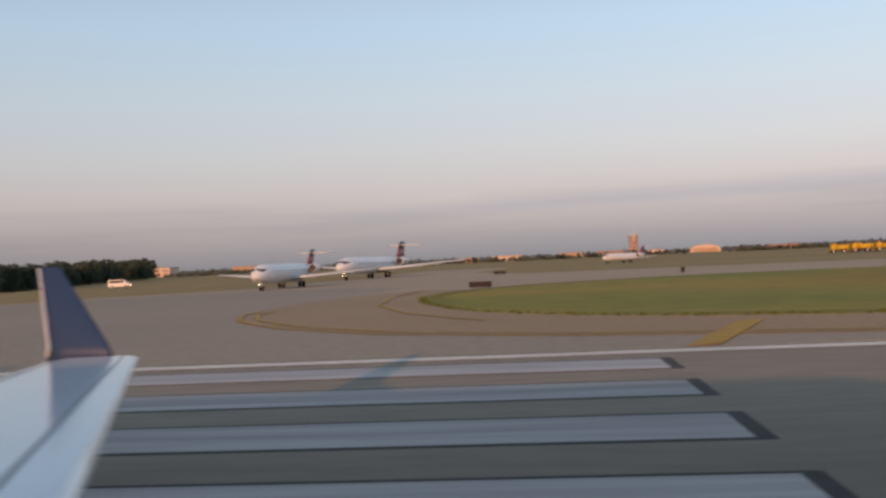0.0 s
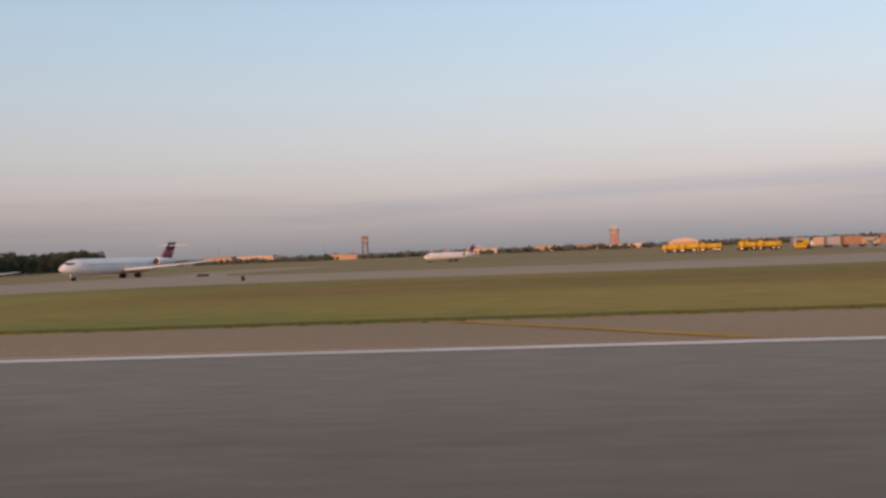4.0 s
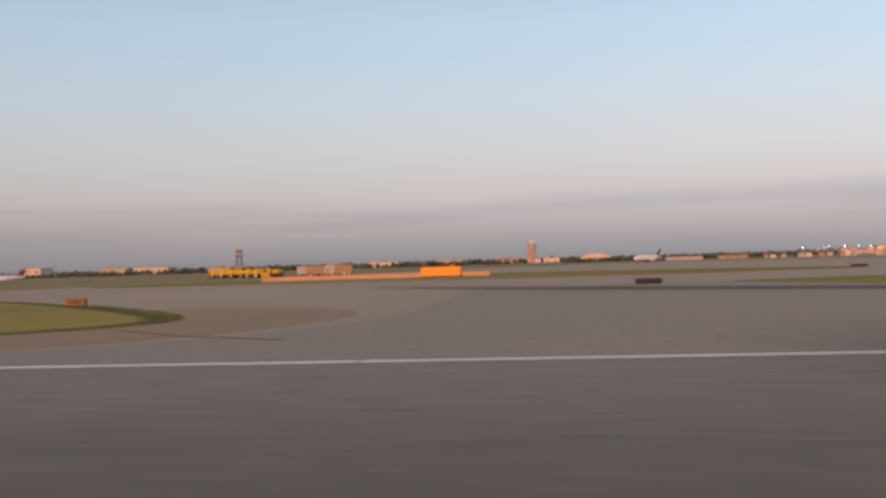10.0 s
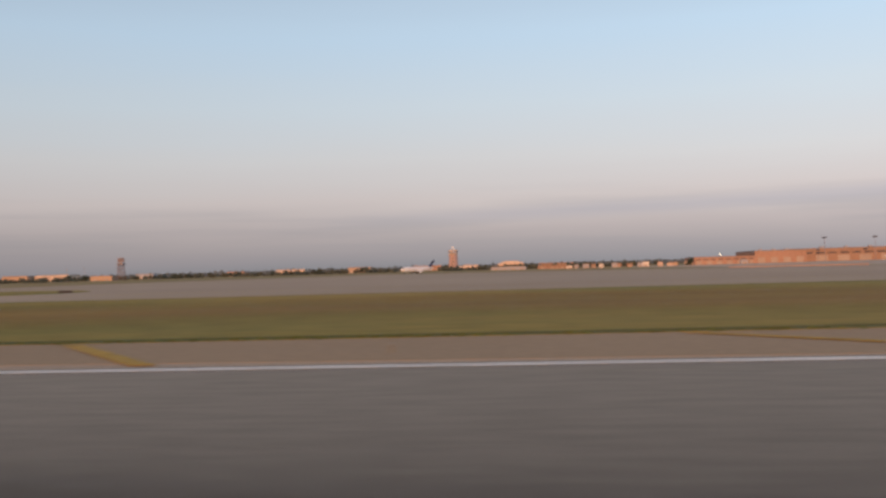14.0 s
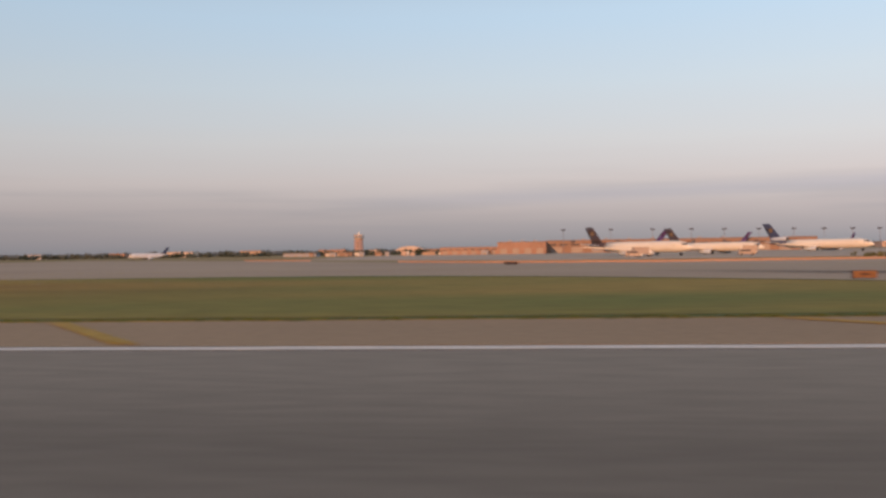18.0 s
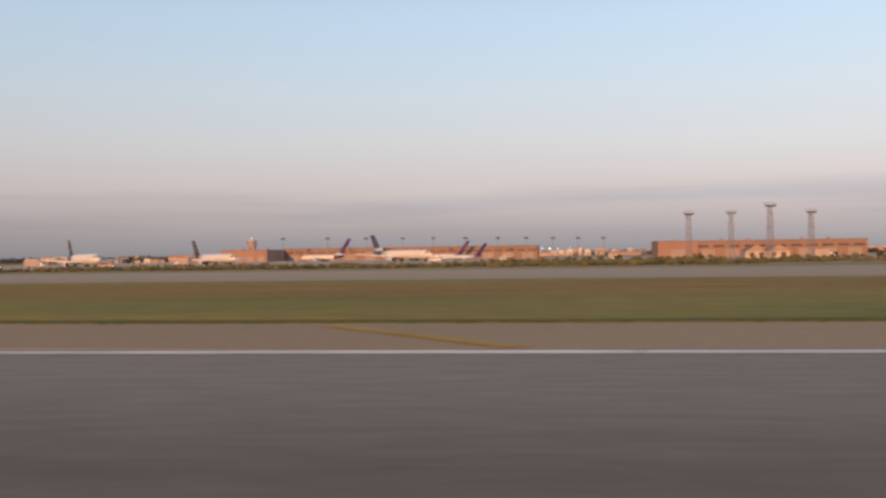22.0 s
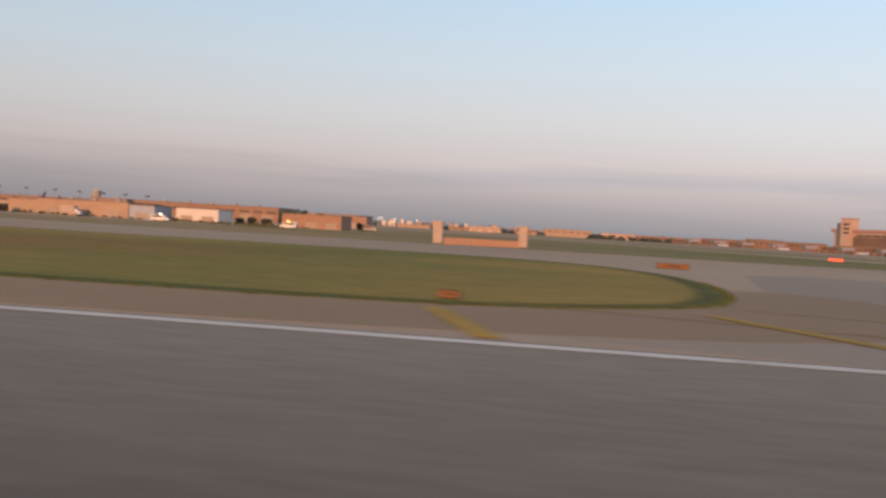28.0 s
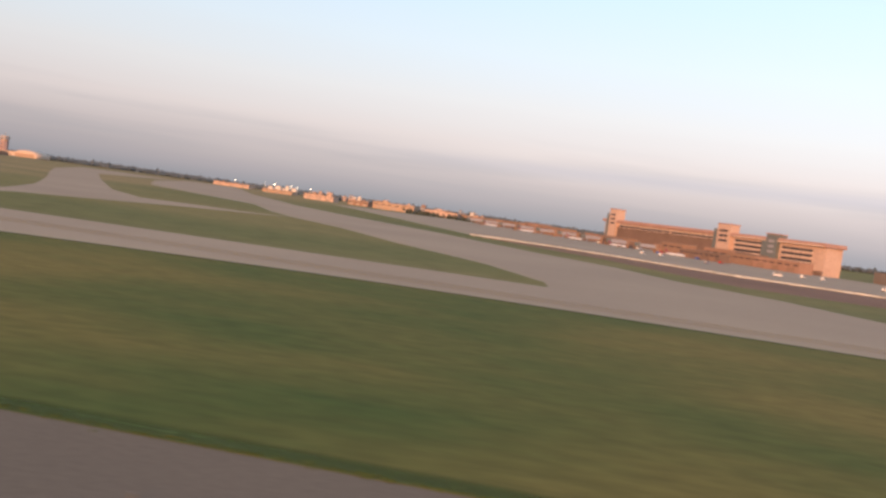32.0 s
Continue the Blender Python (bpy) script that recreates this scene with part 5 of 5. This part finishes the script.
# ---- trees ----
BARK = material("grey-brown bark", (0.10, 0.075, 0.055), 0.9, spread=0.25)
# Dark leaf green, raised a little towards blue as haze.
LEAF = material("dark summer leaves in thin haze", (0.043, 0.06, 0.046), 0.9, spread=0.3, fine=0.9, coarse=0.2, second=(0.056, 0.07, 0.052), spec=0.05)
BUSH = material("olive scrub leaves", (0.15, 0.125, 0.055), 0.9, spread=0.35, fine=0.9, coarse=0.2, second=(0.085, 0.085, 0.035), spec=0.1)
# Haze over the far woods is mixed into this leaf colour.
FARLEAF = material("far leaves greyed by haze", (0.10, 0.118, 0.128), 0.95, spread=0.15, fine=0.2, coarse=0.05, second=(0.085, 0.103, 0.112), spec=0.05)
# Leaf colour lifted and dulled to carry haze at hall distance.
HEDGE = material("hedge leaves dulled by haze", (0.07, 0.078, 0.062), 0.95, spread=0.25, fine=0.4, coarse=0.1, spec=0.05)


def clump(verts, faces, c, r, rng):
    """One small uneven tuft of leaves."""
    n0 = len(verts)
    for dx, dy, dz in ((1, 0, 0), (-1, 0, 0), (0, 1, 0), (0, -1, 0), (0, 0, 1), (0, 0, -1)):
        k = r * rng.uniform(0.55, 1.25)
        verts.append((c[0] + dx * k + rng.uniform(-.3, .3) * r, c[1] + dy * k + rng.uniform(-.3, .3) * r, c[2] + dz * k * 0.8 + rng.uniform(-.2, .2) * r))
    for a, b, d in ((0, 2, 4), (2, 1, 4), (1, 3, 4), (3, 0, 4), (2, 0, 5), (1, 2, 5), (3, 1, 5), (0, 3, 5)):
        faces.append((n0 + a, n0 + b, n0 + d))


def leaf_mesh(name, verts, faces, mat):
    me = bpy.data.meshes.new(name)
    me.from_pydata([tuple(v) for v in verts], [], faces)
    me.transform(Matrix.Scale(PLAN, 4))
    me.materials.append(mat)
    return me


def tree(seed, h, w, leaf=None):
    rng = random.Random(seed)
    t = thing("tree", 0, 0, 0, 0, "dark leafy deciduous tree at the airfield edge", "tree", "trees in the grove")
    part("trunk", loft([[(r * math.cos(a) + ox, r * math.sin(a), z) for a in [radians(60 * i) for i in range(6)]] for z, r, ox in ((0, h * 0.035, 0), (h * 0.25, h * 0.025, h * 0.01), (h * 0.75, h * 0.01, -h * 0.01))]), BARK, t)
    for i in range(5):
        a = rng.uniform(0, 6.28)
        z = h * rng.uniform(0.22, 0.5)
        e = (w * 0.55 * math.cos(a), w * 0.55 * math.sin(a), z + h * 0.22)
        part("limb", loft([[(q * math.cos(b), q * math.sin(b), z) for b in (0, 2.1, 4.2)] for q in (h * 0.014,)] + [[(e[0] + h * 0.004 * math.cos(b), e[1] + h * 0.004 * math.sin(b), e[2]) for b in (0, 2.1, 4.2)]]), BARK, t)
    verts, faces = [], []
    lobes = [(rng.uniform(-.5, .5) * w, rng.uniform(-.5, .5) * w, h * rng.uniform(0.16, 0.82), rng.uniform(0.26, 0.46) * w) for _ in range(15)]
    for cx, cy, cz, cr in lobes:
        for _ in range(60):
            d = Vector((rng.gauss(0, 1), rng.gauss(0, 1), rng.gauss(0, 1))).normalized() * cr * rng.uniform(0.6, 1.1)
            clump(verts, faces, (cx + d.x, cy + d.y, max(h * 0.07, cz + d.z * 0.85)), w * rng.uniform(0.06, 0.11), rng)
    crown = new("crown", leaf_mesh("crown", verts, faces, leaf or LEAF))
    crown.parent = t
    return t


kinds = [tree(11, 6.0, 3.5), tree(12, 5.4, 3.3), tree(13, 6.6, 3.7), tree(14, 4.9, 3.0)]
rng = random.Random(7)
places = []
for i in range(54):
    t = i / 53
    x, y = -118 - 22 * t - 145 * t * t, 192 + 90 * t + 375 * t * t
    for row_ in (0, 1):
        places.append((x - 9 * row_ * (1 + t) + rng.uniform(-2, 2) * (1 + t), y + 6 * row_ + rng.uniform(-3, 3) * (1 + t), 0.98 + 0.2 * t + 1.1 * t * t))
for i, (x, y, k) in enumerate(places):
    m = spot(x, y, 0, rng.uniform(0, 360)) @ Matrix.Scale(k * rng.uniform(0.88, 1.06), 4)
    if i < 4:
        kinds[i].matrix_world = m
    else:
        copy_thing(kinds[i % 4], m)
for i, (x, y, s) in enumerate(((-194, 940, 2), (-178, 945, 2), (-20, 1100, 1), (60, 1000, 0), (100, 1050, 2), (205, 1500, 0), (170, 1540, 2), (-60, 900, 1), (345, 900, 1), (395, 560, 3), (868, 345, 0), (873, 350, 2), (880, 355, 1), (1135, 1000, 0), (1150, 1010, 2))):
    copy_thing(kinds[s], spot(x, y, 0, 50 * i))
low_trees = []
for i, (x, y, k) in enumerate(((786, 262, 0.62), (790, 258, 0.7), (793.5, 261, 0.78), (797, 264, 0.6), (801, 259, 0.55), (805, 262, 0.66), (809, 258, 0.72), (813, 252, 0.6), (875, 276, 0.62), (877.5, 280, 0.7), (880, 276, 0.74), (882.5, 279, 0.66), (884.5, 276, 0.7), (873, 284, 0.6), (908, 300, 0.8), (748, 322, 0.7), (753, 326, 0.6), (765, 318, 0.55), (797, 322, 0.7), (803, 326, 0.8), (808, 322, 0.6), (668, 250, 0.5), (676, 254, 0.6))):
    m = spot(x, y, 0, 70 * i) @ Matrix.Scale(k, 4)
    if i < 2:
        low_trees.append(tree(15 + i, 5.4, 3.6, HEDGE))
        tagged(low_trees[i], "green bushy tree beside the halls, dulled by haze", group="trees beside the halls").matrix_world = m
    else:
        copy_thing(low_trees[i % 2], m)


def scrub(name, label, rows, mat, seed, kind="stuff"):
    rng = random.Random(seed)
    verts, faces = [], []
    for x0, x1, y0, y1, h, n, r in rows:
        for i in range(n):
            x = rng.uniform(x0, x1)
            hh = h * (0.55 + 0.45 * noise.noise(Vector((x * 0.05, seed, 0)))) * rng.uniform(0.5, 1.1)
            clump(verts, faces, (x, rng.uniform(y0, y1), max(0.1, hh * rng.uniform(0.2, 1))), r * rng.uniform(0.6, 1.3), rng)
    ob_ = new(name, leaf_mesh(name, verts, faces, mat))
    return tagged(ob_, label, "vegetation", kind=kind)


scrub("shrubs", "low olive scrub along the cargo apron", [(540, 700, 185, 215, 1.3, 1500, 0.6), (700, 780, 205, 225, 1.2, 700, 0.6), (640, 740, 235, 260, 2.6, 260, 0.8), (780, 900, 250, 270, 1.2, 500, 0.6)], BUSH, 3)
scrub("far_woods", "low hazy wooded skyline round the airport", [(-1900, 2700, 2000, 2150, 11.5, 9000, 5.5), (-1500, 100, 1500, 1700, 8, 3000, 4.5), (-400, 1100, 1650, 1800, 7.5, 3000, 4.5), (1000, 2700, 1900, 2000, 10, 2500, 5)], FARLEAF, 5)
scrub("hedge", "dark hedge rows among the distant sheds", [(-420, 160, 1000, 1080, 7, 420, 3.2), (200, 420, 900, 1000, 6, 260, 3), (1000, 1250, 1050, 1150, 7, 300, 3), (-420, -150, 820, 900, 5, 200, 2.5)], HEDGE, 9)

TUFT = material("uncut grass blades", (0.075, 0.095, 0.026), 0.95, spread=0.3, spec=0.1)
# tufts of longer grass along the island edges
rng = random.Random(21)
verts, faces = [], []
for isl in ISLANDS:
    pts = smooth(isl, 2)
    for a, b in zip(pts, pts[1:] + pts[:1]):
        if min(a[1], b[1]) > 60:
            continue
        n = int(math.hypot(b[0] - a[0], b[1] - a[1]) * 4)
        for i in range(n):
            t = rng.random()
            x, y = a[0] + (b[0] - a[0]) * t + rng.gauss(0, 0.12), a[1] + (b[1] - a[1]) * t + rng.gauss(0.1, 0.2)
            hgt, lean = rng.uniform(0.03, 0.10), rng.uniform(-0.1, 0.1)
            k = len(verts)
            verts += [(x - 0.12, y, 0.05), (x + 0.12, y + rng.uniform(-.1, .1), 0.05), (x + lean, y, 0.08 + hgt)]
            faces.append((k, k + 1, k + 2))
tufts = new("grass_tufts", leaf_mesh("grass_tufts", verts, faces, TUFT))
tagged(tufts, "ragged longer grass along the pavement edge", "grass", kind="stuff")
